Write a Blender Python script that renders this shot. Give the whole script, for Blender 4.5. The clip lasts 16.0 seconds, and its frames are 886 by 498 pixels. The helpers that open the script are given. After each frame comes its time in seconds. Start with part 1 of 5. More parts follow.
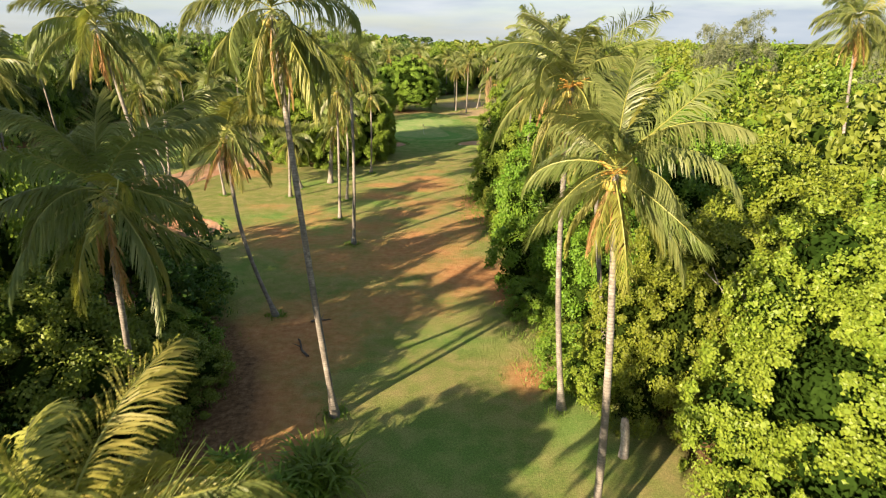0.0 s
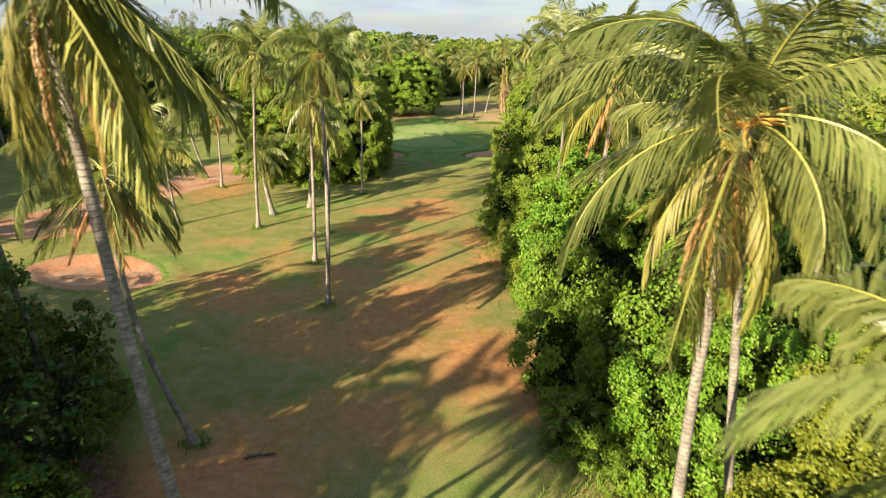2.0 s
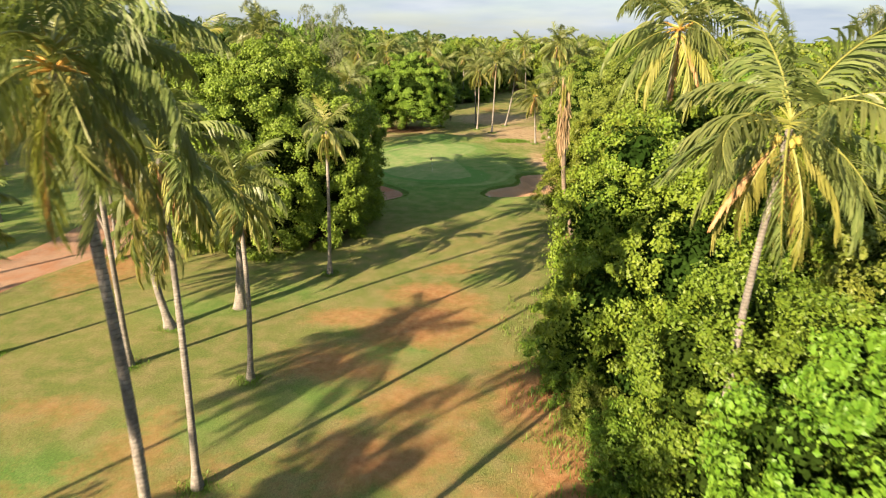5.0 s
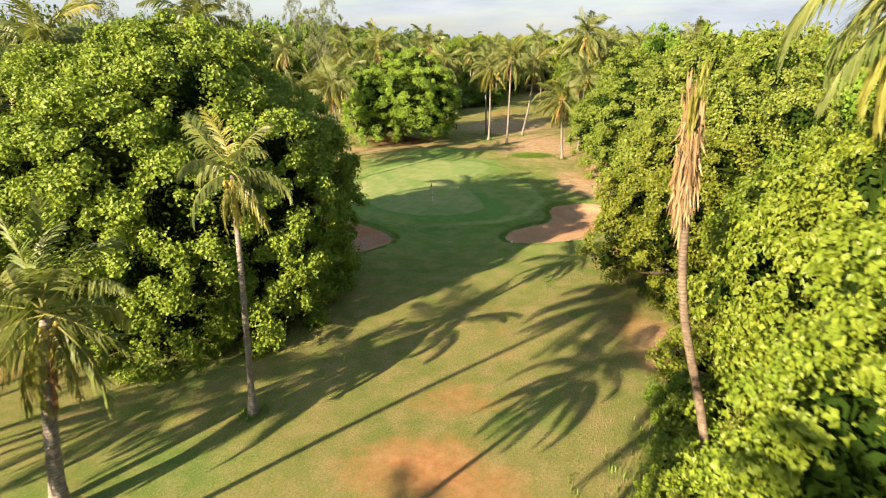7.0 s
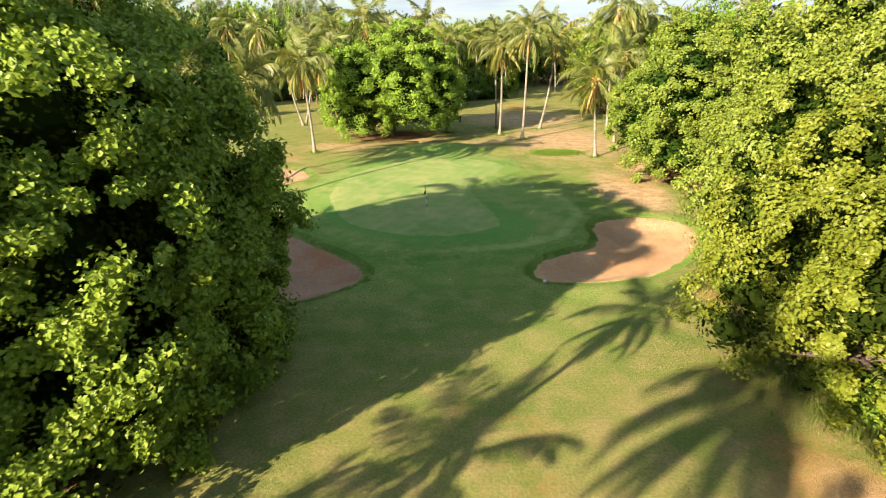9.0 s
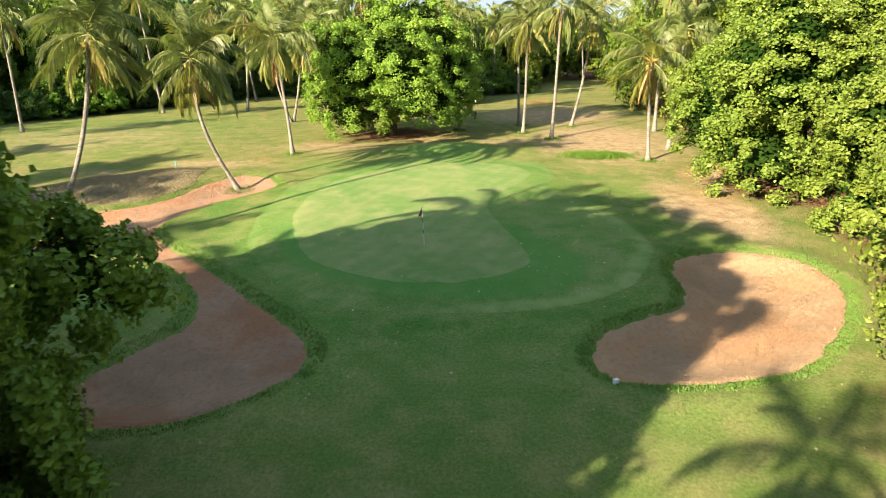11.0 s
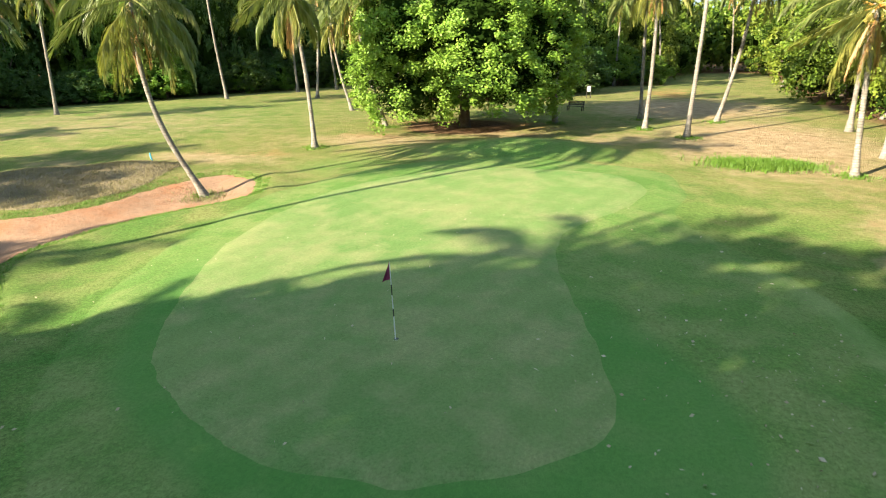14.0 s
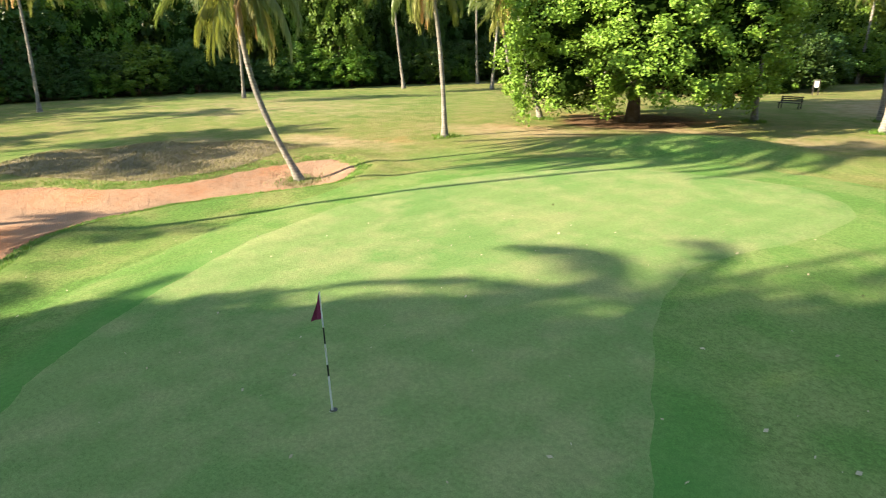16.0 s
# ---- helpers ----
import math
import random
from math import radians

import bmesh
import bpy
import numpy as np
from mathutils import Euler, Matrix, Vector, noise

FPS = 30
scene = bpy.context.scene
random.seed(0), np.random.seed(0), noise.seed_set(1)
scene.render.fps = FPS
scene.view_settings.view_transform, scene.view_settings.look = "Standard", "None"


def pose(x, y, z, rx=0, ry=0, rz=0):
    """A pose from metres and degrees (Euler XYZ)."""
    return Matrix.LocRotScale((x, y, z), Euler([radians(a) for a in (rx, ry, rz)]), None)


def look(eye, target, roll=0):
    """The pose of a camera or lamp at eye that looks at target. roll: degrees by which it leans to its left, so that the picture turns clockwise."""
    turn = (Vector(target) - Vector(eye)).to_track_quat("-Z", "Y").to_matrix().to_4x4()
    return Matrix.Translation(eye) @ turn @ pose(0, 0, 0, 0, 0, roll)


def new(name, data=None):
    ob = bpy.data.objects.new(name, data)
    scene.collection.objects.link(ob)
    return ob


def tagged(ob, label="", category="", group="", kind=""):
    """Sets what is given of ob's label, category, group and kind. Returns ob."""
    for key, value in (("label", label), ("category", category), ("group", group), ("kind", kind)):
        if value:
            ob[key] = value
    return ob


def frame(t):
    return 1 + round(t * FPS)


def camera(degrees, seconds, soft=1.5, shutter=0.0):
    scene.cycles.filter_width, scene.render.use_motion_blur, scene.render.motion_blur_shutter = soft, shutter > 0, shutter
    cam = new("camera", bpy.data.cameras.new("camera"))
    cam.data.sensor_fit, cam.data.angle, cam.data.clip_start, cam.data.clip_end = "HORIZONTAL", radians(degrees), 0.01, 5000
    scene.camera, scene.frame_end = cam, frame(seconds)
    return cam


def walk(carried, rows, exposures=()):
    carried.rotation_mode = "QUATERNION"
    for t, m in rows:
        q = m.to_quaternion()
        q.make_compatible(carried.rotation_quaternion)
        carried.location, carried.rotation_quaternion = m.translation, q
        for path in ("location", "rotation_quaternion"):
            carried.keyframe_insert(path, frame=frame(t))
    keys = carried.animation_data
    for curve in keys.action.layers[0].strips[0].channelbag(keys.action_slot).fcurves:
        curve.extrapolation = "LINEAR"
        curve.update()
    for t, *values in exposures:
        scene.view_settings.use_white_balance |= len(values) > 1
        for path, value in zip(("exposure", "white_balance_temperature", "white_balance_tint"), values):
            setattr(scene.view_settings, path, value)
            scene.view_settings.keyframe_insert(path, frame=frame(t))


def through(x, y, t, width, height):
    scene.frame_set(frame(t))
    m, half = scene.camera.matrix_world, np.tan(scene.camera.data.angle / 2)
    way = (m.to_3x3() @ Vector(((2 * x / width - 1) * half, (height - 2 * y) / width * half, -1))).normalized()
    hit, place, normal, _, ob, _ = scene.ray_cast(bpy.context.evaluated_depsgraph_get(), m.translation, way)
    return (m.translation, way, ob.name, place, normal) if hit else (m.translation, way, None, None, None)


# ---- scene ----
cam = camera(71.8, 16.0, soft=1.1, shutter=0.25)
METRES, EYE, TILT, LEAN, TURN = 124.0, 19.2, -19.0, 0.0, 0.0
ROWS = [
    (0.0, 0.0, 0.0, 0.0, 0.0, 0.0, 0.0),
    (0.5, 0.0001, 0.0271, 0.0082, 0.11, -0.02, -0.08),
    (1.0, 0.0, 0.0564, 0.0176, 0.2, -0.06, -0.17),
    (1.5, -0.0, 0.0884, 0.0278, 0.3, -0.11, -0.27),
    (2.0, -0.0002, 0.122, 0.0383, 0.37, -0.15, -0.42),
    (2.5, -0.0008, 0.1568, 0.0489, 0.47, -0.12, -0.64),
    (3.0, -0.0022, 0.1932, 0.0609, 0.58, -0.12, -0.79),
    (3.5, -0.004, 0.2306, 0.0722, 0.67, -0.17, -0.88),
    (4.0, -0.0061, 0.2695, 0.0849, 0.73, -0.23, -0.94),
    (6.5, -0.0079, 0.4716, 0.1442, 1.6, -0.07, 0.07),
    (7.0, -0.0085, 0.5136, 0.1543, 1.68, -0.03, 0.09),
    (7.5, -0.0092, 0.5554, 0.1635, 1.69, 0.03, 0.11),
    (8.0, -0.0093, 0.5958, 0.1696, 1.77, 0.12, 0.1),
    (8.5, -0.0097, 0.6295, 0.1707, 1.87, 0.11, 0.09),
    (9.0, -0.0095, 0.6591, 0.1725, 2.03, 0.11, 0.04),
    (11.5, -0.0076, 0.8011, 0.1956, 4.1, 0.22, -0.59),
    (12.0, -0.0059, 0.8271, 0.1987, 4.81, 0.17, -0.82),
    (12.5, -0.0034, 0.8516, 0.2025, 5.97, 0.18, -1.22),
    (13.0, 0.0001, 0.8745, 0.207, 8.09, 0.13, -1.96),
    (13.5, 0.0032, 0.8948, 0.2099, 11.17, 0.02, -2.92),
    (14.0, 0.0065, 0.9128, 0.2133, 14.44, -0.17, -4.03),
    (14.5, 0.0099, 0.9284, 0.2159, 18.15, -0.5, -5.23),
    (15.0, 0.0131, 0.9426, 0.2183, 22.06, -0.9, -6.45),
    (15.5, 0.0161, 0.9558, 0.2203, 26.23, -1.38, -7.75),
    (16.0, 0.019, 0.9692, 0.2205, 32.75, -2.36, -9.59),
]
walk(cam, [(t, pose(0, 0, EYE, TILT, LEAN, TURN) @ pose(METRES * x, METRES * y, METRES * z, 90 + pitch, roll, yaw)) for t, x, y, z, yaw, pitch, roll in ROWS],
     exposures=[(0.0, 1.74, 6350, 10), (3.0, 1.72, 6100, 7), (7.0, 1.82, 6450, 13), (9.0, 2.0, 6300, 7), (11.5, 2.05, 5800, 3), (13.0, 2.2, 5600, 1), (16.0, 2.2, 5650, 3)])

# ---- world and sun ----
SUN_EL, SUN_AZ = 22.5, 220.5      # degrees; azimuth clockwise from +y

world = bpy.data.worlds.new("world")
scene.world = world
world.use_nodes = True
wn, wl = world.node_tree.nodes, world.node_tree.links
wn.clear()
w_out, w_bg = wn.new("ShaderNodeOutputWorld"), wn.new("ShaderNodeBackground")
w_sky, w_mix, w_co = wn.new("ShaderNodeTexSky"), wn.new("ShaderNodeMixRGB"), wn.new("ShaderNodeTexCoord")
w_map, w_noise, w_ramp = wn.new("ShaderNodeMapping"), wn.new("ShaderNodeTexNoise"), wn.new("ShaderNodeValToRGB")
w_tone, w_n2 = wn.new("ShaderNodeMixRGB"), wn.new("ShaderNodeTexNoise")
w_sky.sky_type, w_sky.sun_disc = "NISHITA", False
w_sky.sun_elevation, w_sky.sun_rotation = radians(SUN_EL), radians(SUN_AZ)
w_map.inputs["Scale"].default_value = (2.2, 2.2, 14.0)
w_noise.inputs["Scale"].default_value, w_noise.inputs["Detail"].default_value = 1.6, 8.0
w_n2.inputs["Scale"].default_value, w_n2.inputs["Detail"].default_value = 3.4, 6.0
w_ramp.color_ramp.elements[0].position, w_ramp.color_ramp.elements[1].position = 0.42, 0.60
w_tone.inputs[1].default_value, w_tone.inputs[2].default_value = (2.3, 2.9, 3.6, 1), (5.3, 5.4, 5.4, 1)
w_bg.inputs["Strength"].default_value = 0.052
wl.new(w_co.outputs["Generated"], w_map.inputs["Vector"])
wl.new(w_map.outputs[0], w_noise.inputs["Vector"])
wl.new(w_map.outputs[0], w_n2.inputs["Vector"])
wl.new(w_noise.outputs["Fac"], w_ramp.inputs["Fac"])
wl.new(w_n2.outputs["Fac"], w_tone.inputs["Fac"])
w_ramp.color_ramp.elements[0].color = (0.45, 0.45, 0.45, 1)
w_sep, w_high, w_low = wn.new("ShaderNodeSeparateXYZ"), wn.new("ShaderNodeMapRange"), wn.new("ShaderNodeMath")
w_high.inputs["From Min"].default_value, w_high.inputs["From Max"].default_value = 0.12, 0.5
w_high.inputs["To Min"].default_value, w_high.inputs["To Max"].default_value = 1.0, 0.6
w_low.operation = "MULTIPLY"
wl.new(w_co.outputs["Generated"], w_sep.inputs[0])
wl.new(w_sep.outputs["Z"], w_high.inputs["Value"])
wl.new(w_high.outputs[0], w_low.inputs[0])
wl.new(w_ramp.outputs["Color"], w_low.inputs[1])
wl.new(w_low.outputs[0], w_mix.inputs["Fac"])
wl.new(w_sky.outputs["Color"], w_mix.inputs[1])
wl.new(w_tone.outputs["Color"], w_mix.inputs[2])
wl.new(w_mix.outputs["Color"], w_bg.inputs["Color"])
wl.new(w_bg.outputs[0], w_out.inputs["Surface"])

sun_data = bpy.data.lights.new("sun", "SUN")
sun_data.energy, sun_data.angle, sun_data.color = 5.0, radians(0.55), (1.0, 0.76, 0.50)
sun = new("sun", sun_data)
_a, _e = radians(SUN_AZ), radians(SUN_EL)
SUN_DIR = Vector((math.sin(_a) * math.cos(_e), math.cos(_a) * math.cos(_e), math.sin(_e)))
sun.matrix_basis = look(SUN_DIR * 200, (0, 0, 0))


# ---- materials ----
def node_mat(name):
    m = bpy.data.materials.new(name)
    m.use_nodes = True
    nt = m.node_tree
    b = nt.nodes["Principled BSDF"]
    return m, nt, b, nt.nodes["Material Output"]


def tex_noise(nt, scale, detail=4.0, rough=0.55, vec=None):
    n = nt.nodes.new("ShaderNodeTexNoise")
    n.inputs["Scale"].default_value, n.inputs["Detail"].default_value, n.inputs["Roughness"].default_value = scale, detail, rough
    if vec is not None:
        nt.links.new(vec, n.inputs["Vector"])
    return n.outputs["Fac"]


def ramp(nt, fac, stops):
    r = nt.nodes.new("ShaderNodeValToRGB")
    els = r.color_ramp.elements
    while len(els) < len(stops):
        els.new(0.5)
    for e, (p, c) in zip(els, stops):
        e.position, e.color = p, (*c, 1) if len(c) == 3 else (c[0], c[0], c[0], 1)
    nt.links.new(fac, r.inputs["Fac"])
    return r.outputs["Color"]


def mixc(nt, fac, a, b, mode="MIX"):
    n = nt.nodes.new("ShaderNodeMixRGB")
    n.blend_type = mode
    for sock, v in ((n.inputs[0], fac), (n.inputs[1], a), (n.inputs[2], b)):
        if isinstance(v, (int, float)):
            sock.default_value = v
        elif isinstance(v, tuple):
            sock.default_value = (*v, 1)
        else:
            nt.links.new(v, sock)
    return n.outputs[0]


def calc(nt, op, a, b=0.0, clamp=False):
    n = nt.nodes.new("ShaderNodeMath")
    n.operation, n.use_clamp = op, clamp
    for sock, v in zip(n.inputs, (a, b)):
        if isinstance(v, (int, float)):
            sock.default_value = v
        else:
            nt.links.new(v, sock)
    return n.outputs[0]


def bump(nt, b, height, strength, dist=0.05):
    n = nt.nodes.new("ShaderNodeBump")
    n.inputs["Strength"].default_value, n.inputs["Distance"].default_value = strength, dist
    nt.links.new(height, n.inputs["Height"])
    nt.links.new(n.outputs[0], b.inputs["Normal"])


def obj_co(nt):
    return nt.nodes.new("ShaderNodeTexCoord").outputs["Object"]


def attr(nt, name):
    a = nt.nodes.new("ShaderNodeAttribute")
    a.attribute_name = name
    return a.outputs["Fac"]


def leaf_mat(name, dark, mid, light, through=0.18, gloss=0.35):
    """Leaves: colour by leaf and by tree, some light passing through."""
    m, nt, b, out = node_mat(name)
    isl = nt.nodes.new("ShaderNodeNewGeometry").outputs["Random Per Island"]
    obr = nt.nodes.new("ShaderNodeObjectInfo").outputs["Random"]
    mean = lambda p, q: tuple((u + v) / 2 for u, v in zip(p, q))
    tone = calc(nt, "ADD", calc(nt, "MULTIPLY", isl, 0.55), calc(nt, "MULTIPLY", tex_noise(nt, 1.1, 2.0, 0.5, obj_co(nt)), 0.45))
    col = ramp(nt, tone, [(0.12, mean(dark, mid)), (0.5, mid), (0.85, light)])
    hsv = nt.nodes.new("ShaderNodeHueSaturation")
    nt.links.new(calc(nt, "ADD", calc(nt, "MULTIPLY", obr, 0.03), 0.487), hsv.inputs["Hue"])
    nt.links.new(calc(nt, "ADD", calc(nt, "MULTIPLY", obr, 0.4), 0.82), hsv.inputs["Value"])
    nt.links.new(col, hsv.inputs["Color"])
    n = tex_noise(nt, 0.45, 3.0, 0.5, obj_co(nt))
    col2 = mixc(nt, calc(nt, "MULTIPLY", ramp(nt, n, [(0.4, (0.0,)), (0.65, (1.0,))]), 0.35), hsv.outputs[0], light)
    nt.links.new(col2, b.inputs["Base Color"])
    b.inputs["Roughness"].default_value = 1.0 - gloss * 1.5
    b.inputs["Specular IOR Level"].default_value = 0.3
    tr = nt.nodes.new("ShaderNodeBsdfTranslucent")
    nt.links.new(mixc(nt, 0.3, col2, (0.45, 0.6, 0.05)), tr.inputs["Color"])
    mx = nt.nodes.new("ShaderNodeMixShader")
    mx.inputs[0].default_value = through
    nt.links.new(b.outputs[0], mx.inputs[1])
    nt.links.new(tr.outputs[0], mx.inputs[2])
    nt.links.new(mx.outputs[0], out.inputs["Surface"])
    return m


M_LEAF_BRIGHT = leaf_mat("leaf_bright", (0.062, 0.105, 0.009), (0.125, 0.178, 0.014), (0.215, 0.26, 0.03))
M_LEAF_FRESH = leaf_mat("leaf_fresh", (0.072, 0.14, 0.012), (0.155, 0.262, 0.024), (0.285, 0.405, 0.055), 0.22)
M_LEAF_GREEN = leaf_mat("leaf_green", (0.045, 0.115, 0.008), (0.095, 0.205, 0.014), (0.175, 0.29, 0.03), 0.2)
M_LEAF_MID = leaf_mat("leaf_mid", (0.05, 0.105, 0.010), (0.10, 0.18, 0.014), (0.18, 0.26, 0.03))
M_LEAF_GREY = leaf_mat("leaf_grey", (0.07, 0.085, 0.045), (0.12, 0.14, 0.075), (0.19, 0.21, 0.12), 0.3)
# leaf colour lowered to stand for foliage in shade
M_LEAF_SHADED = leaf_mat("leaf_shaded", (0.020, 0.046, 0.009), (0.040, 0.082, 0.015), (0.08, 0.135, 0.028), 0.18)
M_LEAF_OLIVE = leaf_mat("leaf_olive", (0.062, 0.095, 0.012), (0.13, 0.174, 0.022), (0.225, 0.265, 0.043), 0.2)
M_FROND = leaf_mat("frond_green", (0.065, 0.093, 0.026), (0.125, 0.16, 0.045), (0.22, 0.245, 0.085), 0.3, 0.42)
M_FROND_OLD = leaf_mat("frond_yellow", (0.14, 0.16, 0.03), (0.22, 0.225, 0.045), (0.32, 0.295, 0.075), 0.3)
M_FROND_DEAD = leaf_mat("frond_dead", (0.25, 0.13, 0.05), (0.41, 0.24, 0.095), (0.52, 0.36, 0.18), 0.2)
M_RIM = leaf_mat("rim_blade", (0.09, 0.19, 0.028), (0.13, 0.25, 0.04), (0.19, 0.31, 0.06), 0.2)
M_GRASS_BLADE = leaf_mat("grass_blade", (0.07, 0.13, 0.015), (0.11, 0.20, 0.02), (0.18, 0.26, 0.04), 0.3)


def bark_mat(name, a, b_, c, scale, rings=0.0):
    m, nt, b, out = node_mat(name)
    co = obj_co(nt)
    n = tex_noise(nt, scale, 6.0, 0.65, co)
    n2 = tex_noise(nt, scale * 0.18, 3.0, 0.5, co)
    col = ramp(nt, n, [(0.3, a), (0.52, b_), (0.72, c)])
    col = mixc(nt, ramp(nt, n2, [(0.4, (0.0,)), (0.62, (0.6,))]), col, a)
    h = n
    if rings:
        w = nt.nodes.new("ShaderNodeTexWave")
        w.bands_direction = "Z"
        w.inputs["Scale"].default_value, w.inputs["Distortion"].default_value, w.inputs["Detail"].default_value = rings, 2.5, 2.0
        nt.links.new(co, w.inputs["Vector"])
        ring = ramp(nt, w.outputs["Fac"], [(0.0, (0.0,)), (0.25, (1.0,))])
        col = mixc(nt, calc(nt, "MULTIPLY", calc(nt, "SUBTRACT", 1.0, ring), 0.55), col, a)
        h = calc(nt, "ADD", calc(nt, "MULTIPLY", ring, 0.7), n)
    nt.links.new(col, b.inputs["Base Color"])
    b.inputs["Roughness"].default_value = 0.9
    bump(nt, b, h, 0.6, 0.04)
    return m


M_PALM_BARK = bark_mat("palm_bark", (0.11, 0.10, 0.085), (0.28, 0.255, 0.22), (0.43, 0.40, 0.35), 5.0, 2.4)
M_BARK = bark_mat("bark", (0.06, 0.045, 0.035), (0.13, 0.10, 0.075), (0.22, 0.18, 0.14), 4.0)


def turf(nt, co, a, b_, c, fine, grain=1.0):
    """Mown grass colour at three scales."""
    big = tex_noise(nt, 0.16, 5.0, 0.6, co)
    mid = tex_noise(nt, 0.7, 5.0, 0.6, co)
    small = tex_noise(nt, fine, 4.0, 0.7, co)
    col = mixc(nt, ramp(nt, big, [(0.36, (0.0,)), (0.64, (1.0,))]), a, b_)
    col = mixc(nt, calc(nt, "MULTIPLY", ramp(nt, mid, [(0.42, (0.0,)), (0.64, (1.0,))]), 0.7), col, c)
    blade = tex_noise(nt, fine * 4.0, 3.0, 0.7, co)
    col = mixc(nt, 0.6, col, ramp(nt, small, [(0.28, (0.65 - 0.45 * grain,)), (0.72, (0.65 + 0.45 * grain,))]), "MULTIPLY")
    return mixc(nt, 0.45, col, ramp(nt, blade, [(0.3, (0.85 - 0.55 * grain,)), (0.7, (0.85 + 0.55 * grain,))]), "MULTIPLY"), mid, calc(nt, "ADD", small, blade)


LUSH_TONES = (0.135, 0.285, 0.058), (0.20, 0.338, 0.08), (0.30, 0.38, 0.118)


def ground_mat():
    m, nt, b, out = node_mat("ground_turf")
    co = obj_co(nt)
    grass, mid, small = turf(nt, co, (0.20, 0.26, 0.068), (0.285, 0.305, 0.095), (0.40, 0.335, 0.15), 9.0)
    lush, _, _ = turf(nt, co, *LUSH_TONES, 9.0)
    straw = ramp(nt, tex_noise(nt, 1.3, 8.0, 0.72, co), [(0.28, (0.20, 0.14, 0.08)), (0.5, (0.41, 0.30, 0.18)), (0.72, (0.55, 0.44, 0.29))])
    soil = ramp(nt, tex_noise(nt, 1.6, 8.0, 0.68, co), [(0.25, (0.25, 0.11, 0.046)), (0.5, (0.42, 0.208, 0.092)), (0.75, (0.53, 0.315, 0.16))])
    far_wood = ramp(nt, tex_noise(nt, 0.05, 8.0, 0.7, co), [(0.3, (0.04, 0.06, 0.012)), (0.7, (0.13, 0.16, 0.035))])
    litter = ramp(nt, tex_noise(nt, 2.6, 8.0, 0.75, co), [(0.3, (0.05, 0.034, 0.02)), (0.5, (0.17, 0.105, 0.058)), (0.72, (0.32, 0.21, 0.12))])
    n1, n2 = tex_noise(nt, 0.45, 6.0, 0.62, co), tex_noise(nt, 2.2, 6.0, 0.7, co)
    patch = calc(nt, "ADD", calc(nt, "MULTIPLY", n1, 0.75), calc(nt, "MULTIPLY", n2, 0.45))
    bare = calc(nt, "SUBTRACT", calc(nt, "ADD", attr(nt, "bare"), patch), 0.95)
    col = mixc(nt, ramp(nt, attr(nt, "lush"), [(0.2, (0.0,)), (0.8, (1.0,))]), grass, lush)
    col = mixc(nt, ramp(nt, bare, [(0.0, (0.0,)), (0.2, (0.45,)), (0.5, (0.92,))]), col, soil)
    dry = calc(nt, "SUBTRACT", calc(nt, "ADD", attr(nt, "dry"), calc(nt, "MULTIPLY", patch, 0.9)), 0.86)
    col = mixc(nt, ramp(nt, dry, [(0.0, (0.0,)), (0.18, (0.5,)), (0.5, (0.9,))]), col, straw)
    wood = calc(nt, "SUBTRACT", calc(nt, "ADD", attr(nt, "wood"), calc(nt, "MULTIPLY", patch, 0.6)), 0.62)
    col = mixc(nt, ramp(nt, wood, [(0.0, (0.0,)), (0.35, (1.0,))]), col, litter)
    col = mixc(nt, attr(nt, "far"), col, far_wood)
    nt.links.new(col, b.inputs["Base Color"])
    b.inputs["Roughness"].default_value, b.inputs["Specular IOR Level"].default_value = 0.95, 0.02
    bump(nt, b, calc(nt, "ADD", small, calc(nt, "MULTIPLY", mid, 1.5)), 0.7, 0.06)
    return m


def sand_mat(name, tint, stain=None):
    """Raked and trodden sand; stain: damp or earthy patches with ragged edges."""
    m, nt, b, out = node_mat(name)
    co = obj_co(nt)
    n1, n2, n3 = tex_noise(nt, 0.5, 5.0, 0.6, co), tex_noise(nt, 5.0, 6.0, 0.7, co), tex_noise(nt, 40.0, 3.0, 0.6, co)
    col = ramp(nt, n1, [(0.3, tuple(v * 0.72 for v in tint)), (0.7, tint)])
    if stain:
        col = mixc(nt, ramp(nt, tex_noise(nt, 0.22, 7.0, 0.68, co), [(0.46, (0.0,)), (0.60, (0.8,))]), col, stain)
    col = mixc(nt, calc(nt, "MULTIPLY", ramp(nt, n2, [(0.5, (0.0,)), (0.7, (1.0,))]), 0.6), col, tuple(v * 0.5 for v in tint))
    grit = nt.nodes.new("ShaderNodeTexVoronoi")
    grit.inputs["Scale"].default_value = 7.0
    nt.links.new(co, grit.inputs["Vector"])
    col = mixc(nt, ramp(nt, grit.outputs["Distance"], [(0.06, (0.75,)), (0.13, (0.0,))]), col, tuple(v * 0.3 for v in tint))
    nt.links.new(col, b.inputs["Base Color"])
    b.inputs["Roughness"].default_value, b.inputs["Specular IOR Level"].default_value = 0.95, 0.2
    vo = nt.nodes.new("ShaderNodeTexVoronoi")
    vo.inputs["Scale"].default_value = 2.6
    nt.links.new(co, vo.inputs["Vector"])
    print_ = ramp(nt, vo.outputs["Distance"], [(0.05, (0.0,)), (0.32, (1.0,))])
    bump(nt, b, calc(nt, "ADD", calc(nt, "ADD", calc(nt, "MULTIPLY", n2, 2.0), n3), calc(nt, "MULTIPLY", print_, 0.6)), 0.85, 0.07)
    return m


